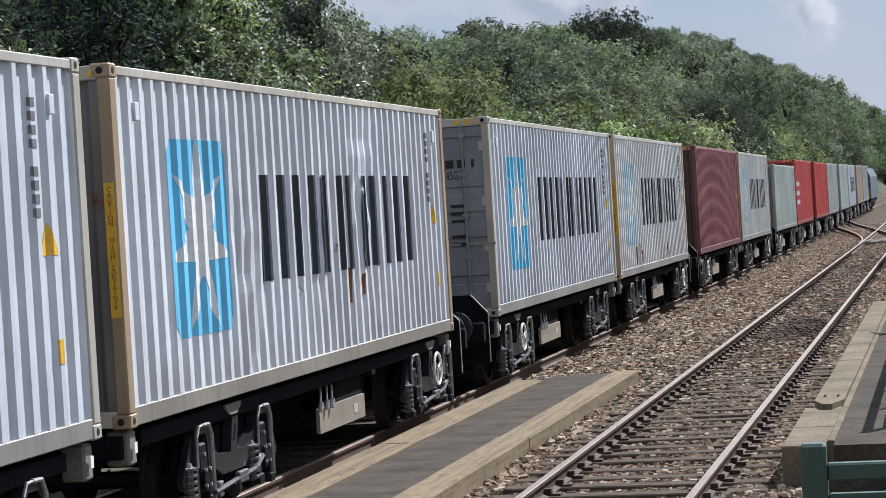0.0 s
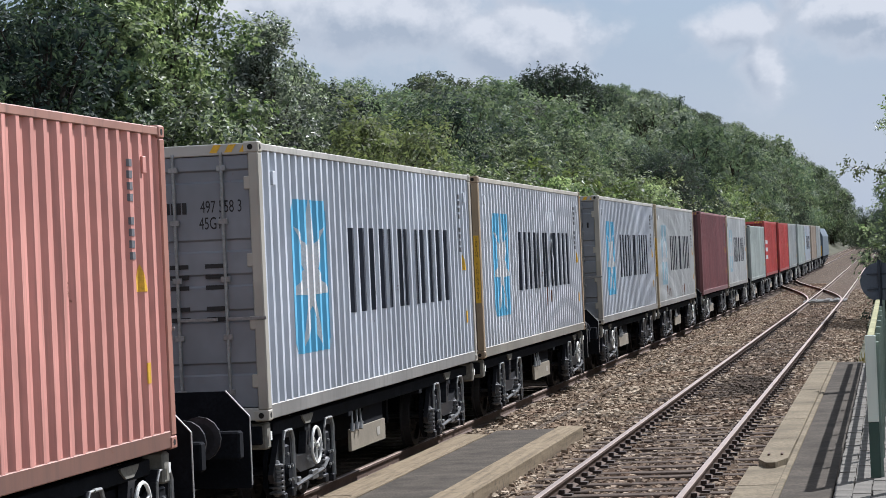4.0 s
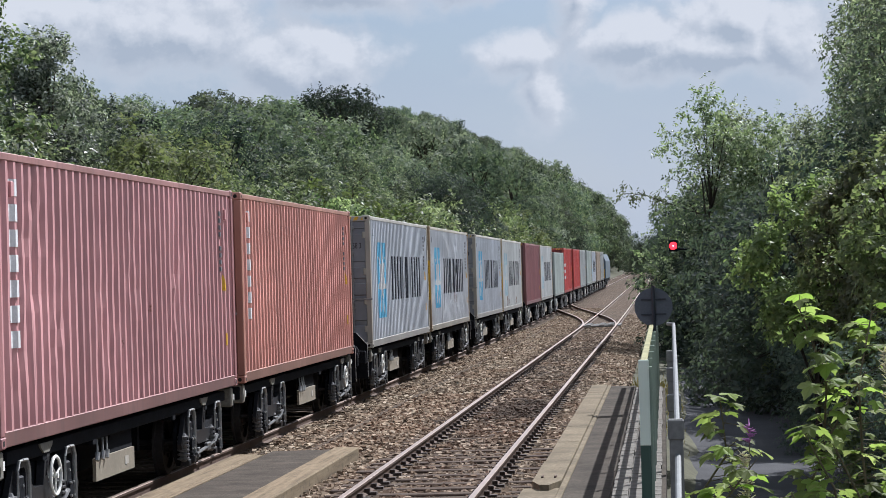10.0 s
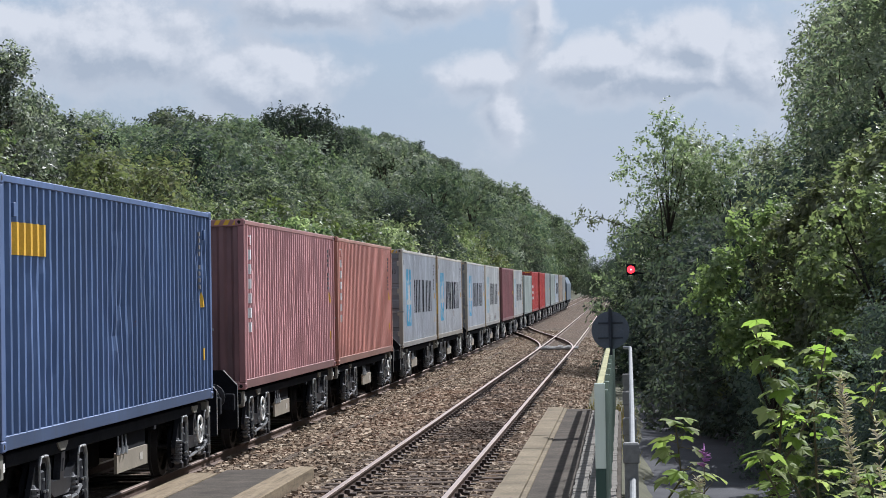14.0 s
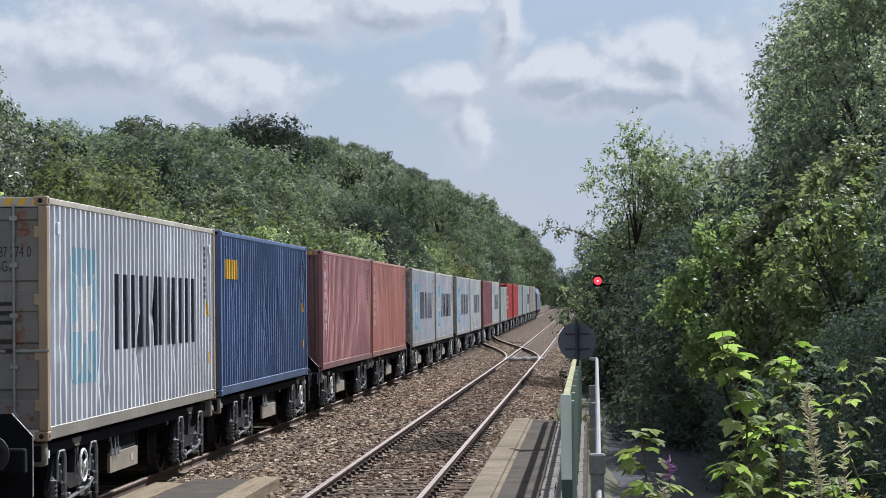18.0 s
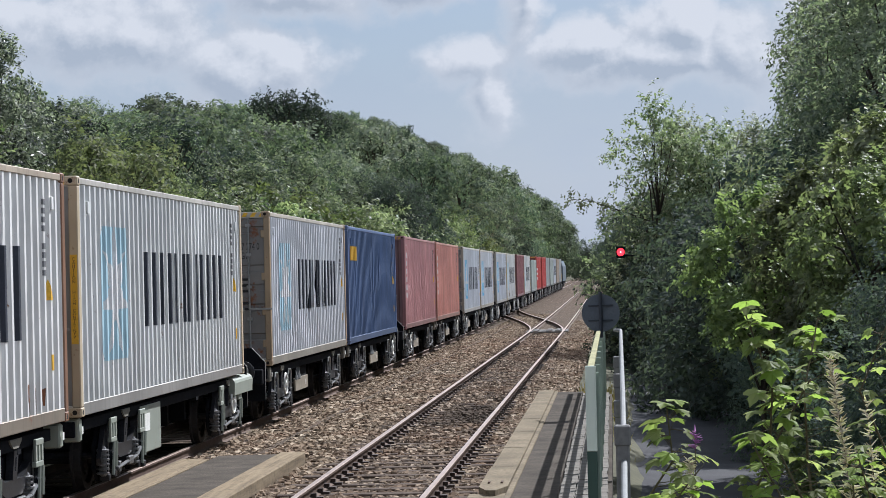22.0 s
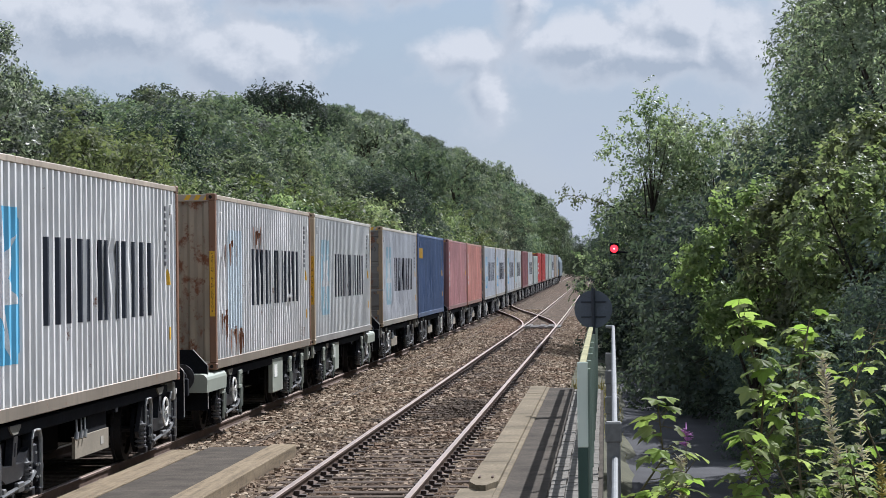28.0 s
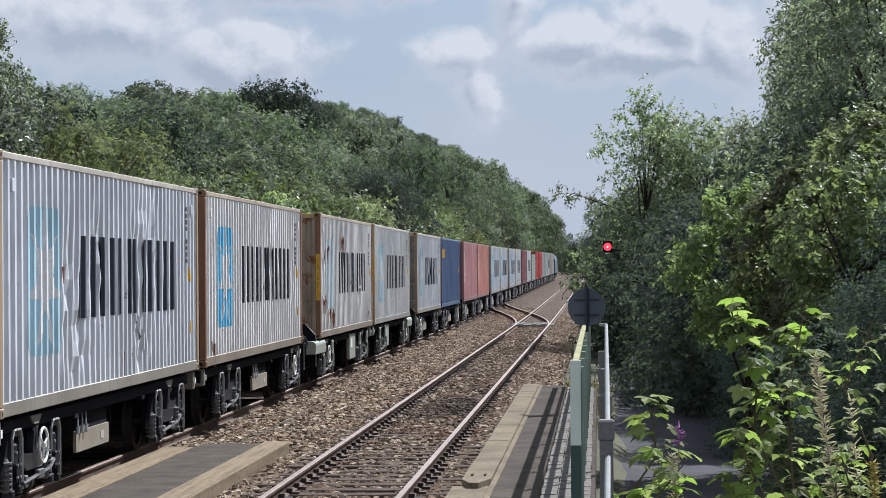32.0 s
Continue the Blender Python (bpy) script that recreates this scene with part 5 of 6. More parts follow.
def fences():
    # board fence beside the walkway
    ob = thing("walkway_fence", "pale green painted board fence along the walkway", "fence")
    y0, y1, top, x = 22.7, 45.2, 1.58, -.235
    bm = bmesh.new()
    box(bm, x - .032, x + .036, y0, y1, top - .05, top, .01)
    part("top_rail", bm, M_LICHEN, ob, "weathered yellow-green top rail")
    for z0, z1 in ((1.455, top - .052), (1.13, 1.2), (.82, .89), (.5, .57)):
        bm = bmesh.new()
        box(bm, x - .02, x + .02, y0 + .02, y1, z0, z1, .006)
        part("board", bm, M_GREENPAINT, ob)
    for i in range(12):
        y = y0 + .04 + (y1 - y0 - .08) * i / 11
        bm = bmesh.new()
        box(bm, x + .022, x + .082, y - .03, y + .03, -.6, top - .062, .005)
        part("post", bm, M_POSTGREEN, ob)
    bm = bmesh.new()
    box(bm, x - .048, x + .052, y0 - .05, y0 - .002, -.6, .74, .004)
    part("end_post", bm, M_DARKGREEN, ob)
    bm = bmesh.new()
    box(bm, x - .05, x + .055, y0 - .055, y0 - .003, .742, top + .004, .006)
    part("end_board", bm, M_GREENPAINT, ob, "pale green painted end board")
    # gate fence across the platform, close to the camera
    ob = thing("platform_end_gate", "dark green steel barrier across the platform end", "gate")
    bm = bmesh.new()
    box(bm, -.305, -.255, 4.5, 4.55, .85, 1.99, .006)
    part("post", bm, M_DARKGREEN, ob)
    bm = bmesh.new()
    box(bm, .62, .67, 4.5, 4.55, .85, 1.99, .006)
    part("post", bm, M_DARKGREEN, ob)
    for z in (1.95, 1.89, 1.83, 1.5):
        bm = bmesh.new()
        box(bm, -.255, .62, 4.51, 4.54, z - .035, z, .004)
        part("rail", bm, M_DARKGREEN, ob)
    # second fence of tube and posts on the far side
    ob = thing("tube_handrail", "galvanised tube handrail on grey posts beside the path", "handrail")
    for y in (14.2, 17.0, 21.5, 26.0):
        bm = bmesh.new()
        box(bm, .0, .085, y, y + .085, -1.4, 1.52, .01)
        p = part("post", bm, M_POSTGREY, ob)
        bm = bmesh.new()
        box(bm, -.008, .093, y - .008, y + .093, 1.42, 1.55, .01)
        part("post_cap", bm, M_POSTGREY, p)
    bm = bmesh.new()
    pts = [(.03, 11.0, 1.05), (.05, 14.2, 1.32), (.06, 17, 1.62), (.09, 27, 1.82), (.02, 28, 1.80)]
    for a, b in zip(pts, pts[1:]):
        rod(bm, a, b, .02, 10)
    part("tube", bm, M_GALVTUBE, ob)


fences()


def path():
    xs = [.28, .7, 1.2, 1.8, 2.4, 3.0]
    ys = [8 + i for i in range(68)]
    me = grid_mesh("path", xs, ys, lambda x, y: max(ground_z(x, y + k) for k in (-1, 0, 1)) + .09 - .03 * abs(x - 1.6), M_PATH)
    tagged(part("path", me, None), "dark tarmac path in the shade of trees", "path", kind="structure")


M_PATH = plain("dark_tarmac_path", (0.062, 0.062, 0.067), 0.9, 0, 0.3, 1.0, 40.0, 0.2, 0.12)
path()


def platform_block():
    ob = tagged(new("platform"), "tarmac station platform with a concrete edge", "platform", kind="structure")
    bm = bmesh.new()
    box(bm, -1.2, 3.2, -40, 4.9, -.6, .9, .02)
    part("deck", bm, M_TARMAC, ob)
    bm = bmesh.new()
    box(bm, -1.48, -1.2, -40, 4.9, -.6, .92, .02)
    part("edge_stone", bm, M_CONCRETE, ob)


platform_block()


M_SIGNPOST = plain("dark_grey_post_paint", (0.035, 0.042, 0.055), 0.6, 0.1, 0.25)


def round_sign():
    ob = thing("round_sign", "round grey sign seen from behind on a slim post", "sign")
    x, y, z, r = -.19, 37.0, 1.86, .305
    bm = bmesh.new()
    lathe(bm, [(-.006, .001), (-.006, r), (.006, r), (.006, .001)], "y", 40, (x, y, z))
    bmesh.ops.recalc_face_normals(bm, faces=bm.faces)
    part("disc", bm, M_SIGNBACK, ob)
    bm = bmesh.new()
    rod(bm, (x, y - .05, -.6), (x, y - .05, z + .34), .03, 10)
    part("post", bm, M_SIGNPOST, ob)
    for dz in (-.12, .12):
        bm = bmesh.new()
        box(bm, x - .2, x + .2, y - .035, y - .008, z + dz - .013, z + dz + .013, .004)
        part("bracket", bm, M_SIGNPOST, ob)


round_sign()


def emit(name, col, strength):
    m = bpy.data.materials.new(name)
    m.use_nodes = True
    b = m.node_tree.nodes["Principled BSDF"]
    b.inputs["Base Color"].default_value = (*col, 1)
    b.inputs["Emission Color"].default_value = (*col, 1)
    b.inputs["Emission Strength"].default_value = strength
    return m


def signal():
    ob = thing("railway_signal", "railway signal showing a red light among leaves", "signal")
    x, y, z = .312, 75.5, 3.19
    bm = bmesh.new()
    box(bm, x - .15, x + .15, y, y + .2, z - .19, z + .19, .03)
    part("head", bm, M_UNDER, ob)
    bm = bmesh.new()
    lathe(bm, [(-.012, .001), (-.012, .11), (.0, .128), (.0, .001)], "y", 24, (x, y - .002, z))
    bmesh.ops.recalc_face_normals(bm, faces=bm.faces)
    part("lens", bm, emit("red_signal_light", (1.0, .02, .03), 2.2), ob, "glowing red lens")
    bm = bmesh.new()
    lathe(bm, [(-.014, .001), (-.014, .03), (-.013, .001)], "y", 12, (x, y - .002, z))
    part("lens_centre", bm, emit("signal_hot_spot", (1.0, .35, .35), 2.0), ob)
    bm = bmesh.new()
    rod(bm, (x + .06, y + .1, z - .1), (x + .9, y + 1.2, z - .15), .03, 8)
    part("bracket_arm", bm, M_UNDER, ob)
    bm = bmesh.new()
    rod(bm, (x + .9, y + 1.2, -.8), (x + .9, y + 1.2, z), .05, 10)
    part("post", bm, M_UNDER, ob)


signal()

# ---------------- trees ----------------


def leaf_mesh(name, blobs, count, size, mat, seed, droop=0.2, shell=0.84, shape=0.6, spray=6, outward=1.1, flutter=0.42, up=0.6):
    """Many single leaves, each a small folded kite, set in sprays on the shells of the blobs (x, y, z, rx, ry, rz)."""
    rng = np.random.default_rng(seed)
    b = np.array(blobs, float)
    vol = (b[:, 3] * b[:, 4] + b[:, 3] * b[:, 5] + b[:, 4] * b[:, 5])
    sites = count // spray
    pick = rng.choice(len(b), sites, p=vol / vol.sum())
    d = rng.normal(size=(sites, 3))
    d[:, 2] += .25
    d /= np.linalg.norm(d, axis=1)[:, None]
    rad = shell + (1 - shell) * rng.random(sites) ** 0.6
    rad += rng.normal(0, .06, sites)
    wob = 1 + 0.22 * np.sin(d[:, 0] * 5 + pick) * np.cos(d[:, 2] * 6 + 2 * pick)
    c = b[pick, :3] + d * b[pick, 3:] * (rad * wob)[:, None]
    # each spray is a short twig pointing outwards with leaves to both sides
    twig = d * .5 + rng.normal(size=(sites, 3)) * .7
    twig[:, 2] -= droop
    twig /= np.linalg.norm(twig, axis=1)[:, None]
    face = d * outward + rng.normal(size=(sites, 3)) * flutter
    face[:, 2] += up
    c, d, twig, face = (np.repeat(v, spray, 0) for v in (c, d, twig, face))
    n = len(c)
    step_on = np.tile(np.arange(spray), sites)[:, None] * size * .42
    nrm = face + rng.normal(size=(n, 3)) * flutter
    nrm /= np.linalg.norm(nrm, axis=1)[:, None]
    sign = np.tile(np.arange(spray) % 2 * 2 - 1, sites)[:, None]
    axis = twig * .7 + np.cross(twig, nrm) * sign + rng.normal(size=(n, 3)) * .3
    axis -= nrm * (axis * nrm).sum(1)[:, None]
    axis /= np.linalg.norm(axis, axis=1)[:, None]
    side = np.cross(nrm, axis)
    s = size * rng.uniform(.65, 1.3, n)[:, None]
    c = c + twig * step_on + axis * s * .45
    fold = nrm * s * .10
    v = np.stack([c - axis * s * .5, c + side * s * shape * .5 + fold - axis * s * .08, c + axis * s * .5, c - side * s * shape * .5 + fold - axis * s * .08], 1).reshape(-1, 3)
    idx = np.arange(n) * 4
    me = bpy.data.meshes.new(name)
    me.from_pydata(v.tolist(), [], np.stack([idx, idx + 1, idx + 2, idx + 3], 1).tolist())
    me.materials.append(mat)
    return me


def crown_blobs(rng, h, w, base, n, lean=0.0, big=1.0, spikes=0):
    """Clumps filling an egg-shaped crown with an uneven outline, and a few upright shoots."""
    out = []
    for i in range(n):
        u = (i + rng.random()) / n
        z = base + (h - base) * u
        prof = math.sin(math.pi * min(1, (0.16 + 0.84 * u)) ** 0.9) ** 0.6 if u < .97 else .25
        a = i * 2.4 + rng.uniform(-.5, .5)
        r = w * prof * rng.uniform(.5, .95)
        s = w * rng.uniform(.22, .40) * (1.15 - .5 * u) * big
        out.append((r * math.cos(a) + lean * z, r * math.sin(a), min(z, h - s * .8), s, s, s * rng.uniform(.55, .85)))
    for i in range(spikes):
        a, r = rng.uniform(0, 6.28), w * rng.uniform(.05, .75)
        z = h - (h - base) * .28 * (r / w) - .3
        out.append((r * math.cos(a), r * math.sin(a), z + .1 * w, w * .07, w * .07, w * rng.uniform(.2, .42)))
    return out


def trunk_mesh(rng, h, r, blobs):
    bm = bmesh.new()
    pts = [Vector((0, 0, -.3))]
    for i in range(1, 6):
        pts.append(Vector((rng.uniform(-.06, .06) * h * .3, rng.uniform(-.06, .06) * h * .3, h * .8 * i / 5)))
    for i, (a, b) in enumerate(zip(pts, pts[1:])):
        rod(bm, a, b, r * (1 - i * .17), 7, r * (1 - (i + 1) * .17))
    for bl in blobs[:: max(1, len(blobs) // 18)]:
        c = Vector(bl[:3])
        start = pts[min(4, max(1, int(c.z / h * 5)))] * .9
        mid = (start + c) * .5 + Vector((0, 0, .1 * h * rng.random()))
        rod(bm, start, mid, r * .36, 5, r * .24)
        rod(bm, mid, c, r * .24, 5, r * .08)
        for k in range(3):
            tip = c + Vector((rng.uniform(-1, 1), rng.uniform(-1, 1), rng.uniform(0, 1))).normalized() * bl[3] * 1.05
            rod(bm, c, tip, r * .08, 4, r * .03)
    return mesh_of("trunk", bm, M_BARK)


def make_tree(name, label, h, w, base, nblob, leaves, size, mat, seed, r=.12, category="tree", lean=0.0, shape=.6, big=1.0, spikes=0, spray=6, droop=.2, flutter=.42, up=.6):
    rng = random.Random(seed)
    ob = thing(name, label, category)
    bl = crown_blobs(rng, h, w, base, nblob, lean, big, spikes)
    part("trunk", trunk_mesh(rng, h, r, bl), None, ob)
    part("crown", leaf_mesh("crown", bl, leaves, size, mat, seed, shape=shape, spray=spray, droop=droop, flutter=flutter, up=up), None, ob)
    return ob


def scatter(templates, spots, group):
    for i, (x, y, s, turn) in enumerate(spots):
        tpl = templates[i % len(templates)]
        m = Matrix.Translation((x, y, ground_z(x, y) - .05)) @ Matrix.Rotation(turn, 4, "Z") @ Matrix.Diagonal((s, s, s, 1))
        if i < len(templates):
            tpl.matrix_basis = m
            tpl["group"] = group
        else:
            c = copy_thing(tpl, m)
            c.matrix_basis = m


def tops(y):
    """Height over the rails to which the second row of trees reaches."""
    pts = ((20, 10.4), (50, 10.6), (56, 9.3), (62, 9.1), (66, 7.4), (70, 7.6), (78, 9.0), (100, 9.8), (150, 12.4), (210, 15.0), (300, 16.5))
    for (a, ha), (b, hb) in zip(pts, pts[1:]):
        if y <= b:
            return ha + (hb - ha) * max(0, y - a) / (b - a)
    return pts[-1][1]


# bearing to the left and height (degrees) of the wood's outline against the sky
SKYLINE = [(-7.5, 7.3), (-6.3, 7.1), (-5.3, 6.65), (-4.3, 6.1), (-3.6, 5.2), (-2.9, 4.4), (-2.4, 4.0), (-1.6, 4.1), (-0.35, 4.3), (0.0, 3.9), (0.4, 2.9), (0.45, 1.6), (0.55, 0.6), (0.8, 0.75),
           (1.0, 1.3), (1.4, 1.7), (2.0, 2.15), (2.4, 2.7), (3.0, 3.0), (3.65, 3.2), (4.5, 3.5), (5.5, 3.95), (6.2, 4.2), (7.3, 4.3), (9.3, 4.55), (10.0, 4.65), (10.5, 4.45), (11.1, 4.95), (11.9, 4.55), (12.7, 4.7),
           (13.9, 4.55), (14.2, 5.2), (15.0, 5.7), (15.9, 6.1), (16.7, 5.7), (17.0, 6.1), (17.5, 6.7), (19.5, 7.2), (30.0, 8.0)]


def skyline_height(x, y, reach=0.0):
    """How high a tree at (x, y) may stand so that it keeps to the outline of the wood; reach: half its width."""
    dist = math.hypot(x, y)
    az = math.degrees(math.atan2(-x, y))
    half = math.degrees(reach / dist)
    el = min(np.interp(az, *zip(*SKYLINE)), min(np.interp(a, *zip(*SKYLINE)) for a in (az - half, az + half)) * 1.12 + .1)
    return EYE.z + dist * math.tan(radians(float(el)))


# the same for the rows of bushes and trees at the foot of the bank
BANK = [(2.0, 1.2), (4.0, 1.9), (6.0, 2.7), (9.0, 3.45), (10.9, 3.8), (11.2, 4.4), (11.6, 3.9), (12.8, 4.1), (13.9, 4.5), (14.2, 5.2), (30.0, 9.0)]


def fitted(spots, h, w, low=.8, high=1.0, least=.35, most=1.6, bank=False):
    """Trees of template height h scaled to reach the outline of the wood, or a little less."""
    rng = random.Random(len(spots))
    out = []
    for x, y, s, turn in spots:
        most_z = skyline_height(x, y, w * s * .6)
        if bank:
            most_z = min(most_z, EYE.z + math.hypot(x, y) * math.tan(radians(float(np.interp(math.degrees(math.atan2(-x, y)), *zip(*BANK))))))
        top = (most_z - ground_z(x, y)) / h
        out.append((x, y, max(least, min(most, s, top * rng.uniform(low, high))), turn))
    return out


def left_trees():
    rng = random.Random(21)
    bush = [make_tree("lineside_bush", "bushy young tree with " + ("bright mid-green", "dense mid-green", "yellow-green", "bright mid-green", "silvery green")[k] + " leaves beside the railway", 5.6, 2.1, 2.3, 17, 11000, .12, (M_LEAF_FRONT, M_LEAF_FRONT, M_LEAF_LIME, M_LEAF_FRONT, M_LEAF_GREY)[k], 40 + k, .09, big=1.15, spikes=5) for k in range(5)]
    far_bush = [make_tree("lineside_bush", "bushy young tree with " + ("mid-green", "dull green", "yellow-green")[k] + " leaves beside the railway", 5.6, 2.1, 2.0, 15, 4200, .2, (M_LEAF_FRONT, M_LEAF_FRONT, M_LEAF_LIME)[k], 50 + k, .09, big=1.15, spikes=4) for k in range(3)]
    near, away, lime = [], [], []
    y = 24.0
    while y < 200:
        x = -12.7 + rng.uniform(-.9, .9)
        az = math.degrees(math.atan2(-x, y))
        s = (1.02 + .22 * smoothstep(60, 190, y)) * rng.uniform(.82, 1.1)
        if 12.4 < az < 13.9:
            lime.append((x, y, s * 1.1, rng.uniform(0, 6.28)))
        elif y < 80:
            near.append((x, y, s, rng.uniform(0, 6.28)))
        else:
            away.append((x, y, s, rng.uniform(0, 6.28)))
        y += rng.uniform(2.2, 3.4) * (1 + smoothstep(60, 190, y) * .8)
    scatter([bush[k] for k in (0, 1, 3, 4)], near, "bushes along the railway")
    scatter([bush[2]], lime, "bushes along the railway")
    scatter(far_bush, away, "bushes along the railway")
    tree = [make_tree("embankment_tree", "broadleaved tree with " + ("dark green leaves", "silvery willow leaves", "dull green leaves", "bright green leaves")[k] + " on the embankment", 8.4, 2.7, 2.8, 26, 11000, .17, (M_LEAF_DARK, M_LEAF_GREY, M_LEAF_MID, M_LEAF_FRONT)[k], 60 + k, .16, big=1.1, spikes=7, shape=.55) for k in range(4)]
    rows = []
    y = 30.0
    while y < 230:
        x = -16.4 + rng.uniform(-1.2, 1.2)
        rows.append((x, y, (tops(y) - ground_z(x, y)) / 8.4 * rng.uniform(.86, 1.03), rng.uniform(0, 6.28)))
        y += rng.uniform(3.0, 4.6) * (1 + smoothstep(60, 190, y) * .5)
    y = 27.0
    while y < 112:
        x = -20.5 + rng.uniform(-1.3, 1.3)
        rows.append((x, y, (tops(y) * 1.06 + (1.6 if y < 47 else 0) - ground_z(x, y)) / 8.4 * rng.uniform(.86, 1.02), rng.uniform(0, 6.28)))
        y += rng.uniform(3.4, 4.8)
    kinds = ([], [], [], [])
    for i, row in enumerate(rows):
        az = math.degrees(math.atan2(-row[0], row[1]))
        if 12.6 < az < 17.2:       # a low stretch between taller trees
            most = (2.3 + math.tan(radians(4.65)) * math.hypot(row[0], row[1]) - ground_z(row[0], row[1])) / 8.4
            row = (row[0], row[1], min(row[2], most * (.9 + .1 * (i % 3) / 2)), row[3])
        kinds[1 if 14.6 < az < 15.7 else 3 if 15.7 <= az < 17.6 else 0 if az >= 17.6 else (2, 0, 2)[i % 3]].append(row)
    kinds[0].extend([(-12.2, 126, 1.0, .3), (-12.8, 136, 1.12, 1.2), (-12.6, 147, 1.18, 2.6), (-13.4, 156, 1.1, 4.0), (-13.0, 290, 1.4, 1.0), (-12.5, 330, 1.5, 2.0)])
    for k in range(4):
        scatter([tree[k]], fitted(kinds[k], 8.4, 2.7, .86, bank=True), "trees on the embankment")
    silver = make_tree("silver_willow", "upright willow with silvery glinting leaves", 9.5, 1.55, 3.2, 34, 18000, .13, M_LEAF_GREY, 71, .13, shape=.5, big=1.1, spikes=8)
    scatter([silver], [(-16.3, 60, 1.0, .4), (-17.0, 60.5, .9, 2.2)], "trees on the embankment")
    maple = make_tree("field_maple", "tall bushy tree with bright green leaves", 10.8, 2.0, 3.4, 34, 26000, .13, M_LEAF_FRONT, 72, .15, shape=.65, big=1.15, spikes=8)
    scatter([maple], [(-15.6, 49, 1.0, .4), (-16.3, 46, 1.04, 2.2)], "trees on the embankment")
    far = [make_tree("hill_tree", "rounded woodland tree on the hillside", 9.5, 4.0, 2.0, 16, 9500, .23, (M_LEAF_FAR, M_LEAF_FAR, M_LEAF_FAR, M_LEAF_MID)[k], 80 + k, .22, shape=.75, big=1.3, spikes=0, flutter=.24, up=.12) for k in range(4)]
    spots = []
    for i in range(120):
        y = 135 + 430 * ((i + rng.random()) / 120) ** 1.05
        x = -20 - rng.random() * (10 + 18 * smoothstep(150, 300, y))
        spots.append((x, y, rng.uniform(.85, 1.35), rng.uniform(0, 6.28)))
    for i in range(40):
        yy = 195 + 11 * i
        spots.append((-13 - rng.random() * 5, yy + rng.uniform(-3, 3), rng.uniform(.95, 1.3) * (1 + .35 * smoothstep(230, 500, yy)), rng.uniform(0, 6.28)))
    for i in range(64):
        y = rng.uniform(112, 215)
        spots.append((-y * math.tan(radians(rng.uniform(8.5, 16.5))), y, rng.uniform(.8, 1.3), rng.uniform(0, 6.28)))
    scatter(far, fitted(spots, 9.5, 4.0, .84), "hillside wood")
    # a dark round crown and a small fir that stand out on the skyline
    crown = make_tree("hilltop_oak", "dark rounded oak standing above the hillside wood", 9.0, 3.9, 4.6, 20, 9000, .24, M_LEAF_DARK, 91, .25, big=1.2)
    crown.matrix_basis = Matrix.Translation((-26.5, 188, 18.2 - 9.0))
    fir = thing("hilltop_fir", "small pointed fir above the hillside wood", "tree")
    layers = [(0, 0, 2.2 + .42 * i, 1.5 * (1 - i / 13.5), 1.5 * (1 - i / 13.5), .22) for i in range(13)]
    part("trunk", trunk_mesh(random.Random(3), 7.6, .12, layers), None, fir)
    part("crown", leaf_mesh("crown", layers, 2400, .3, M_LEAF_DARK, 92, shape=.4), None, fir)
    fir.matrix_basis = Matrix.Translation((-22.7, 260, 20.1 - 7.8))


left_trees()


M_LEAF_SYC = leaf_material("sunlit_sycamore_leaves", [(0.155, 0.19, 0.098), (0.29, 0.32, 0.16), (0.115, 0.146, 0.076)], 0.45, 0.46)


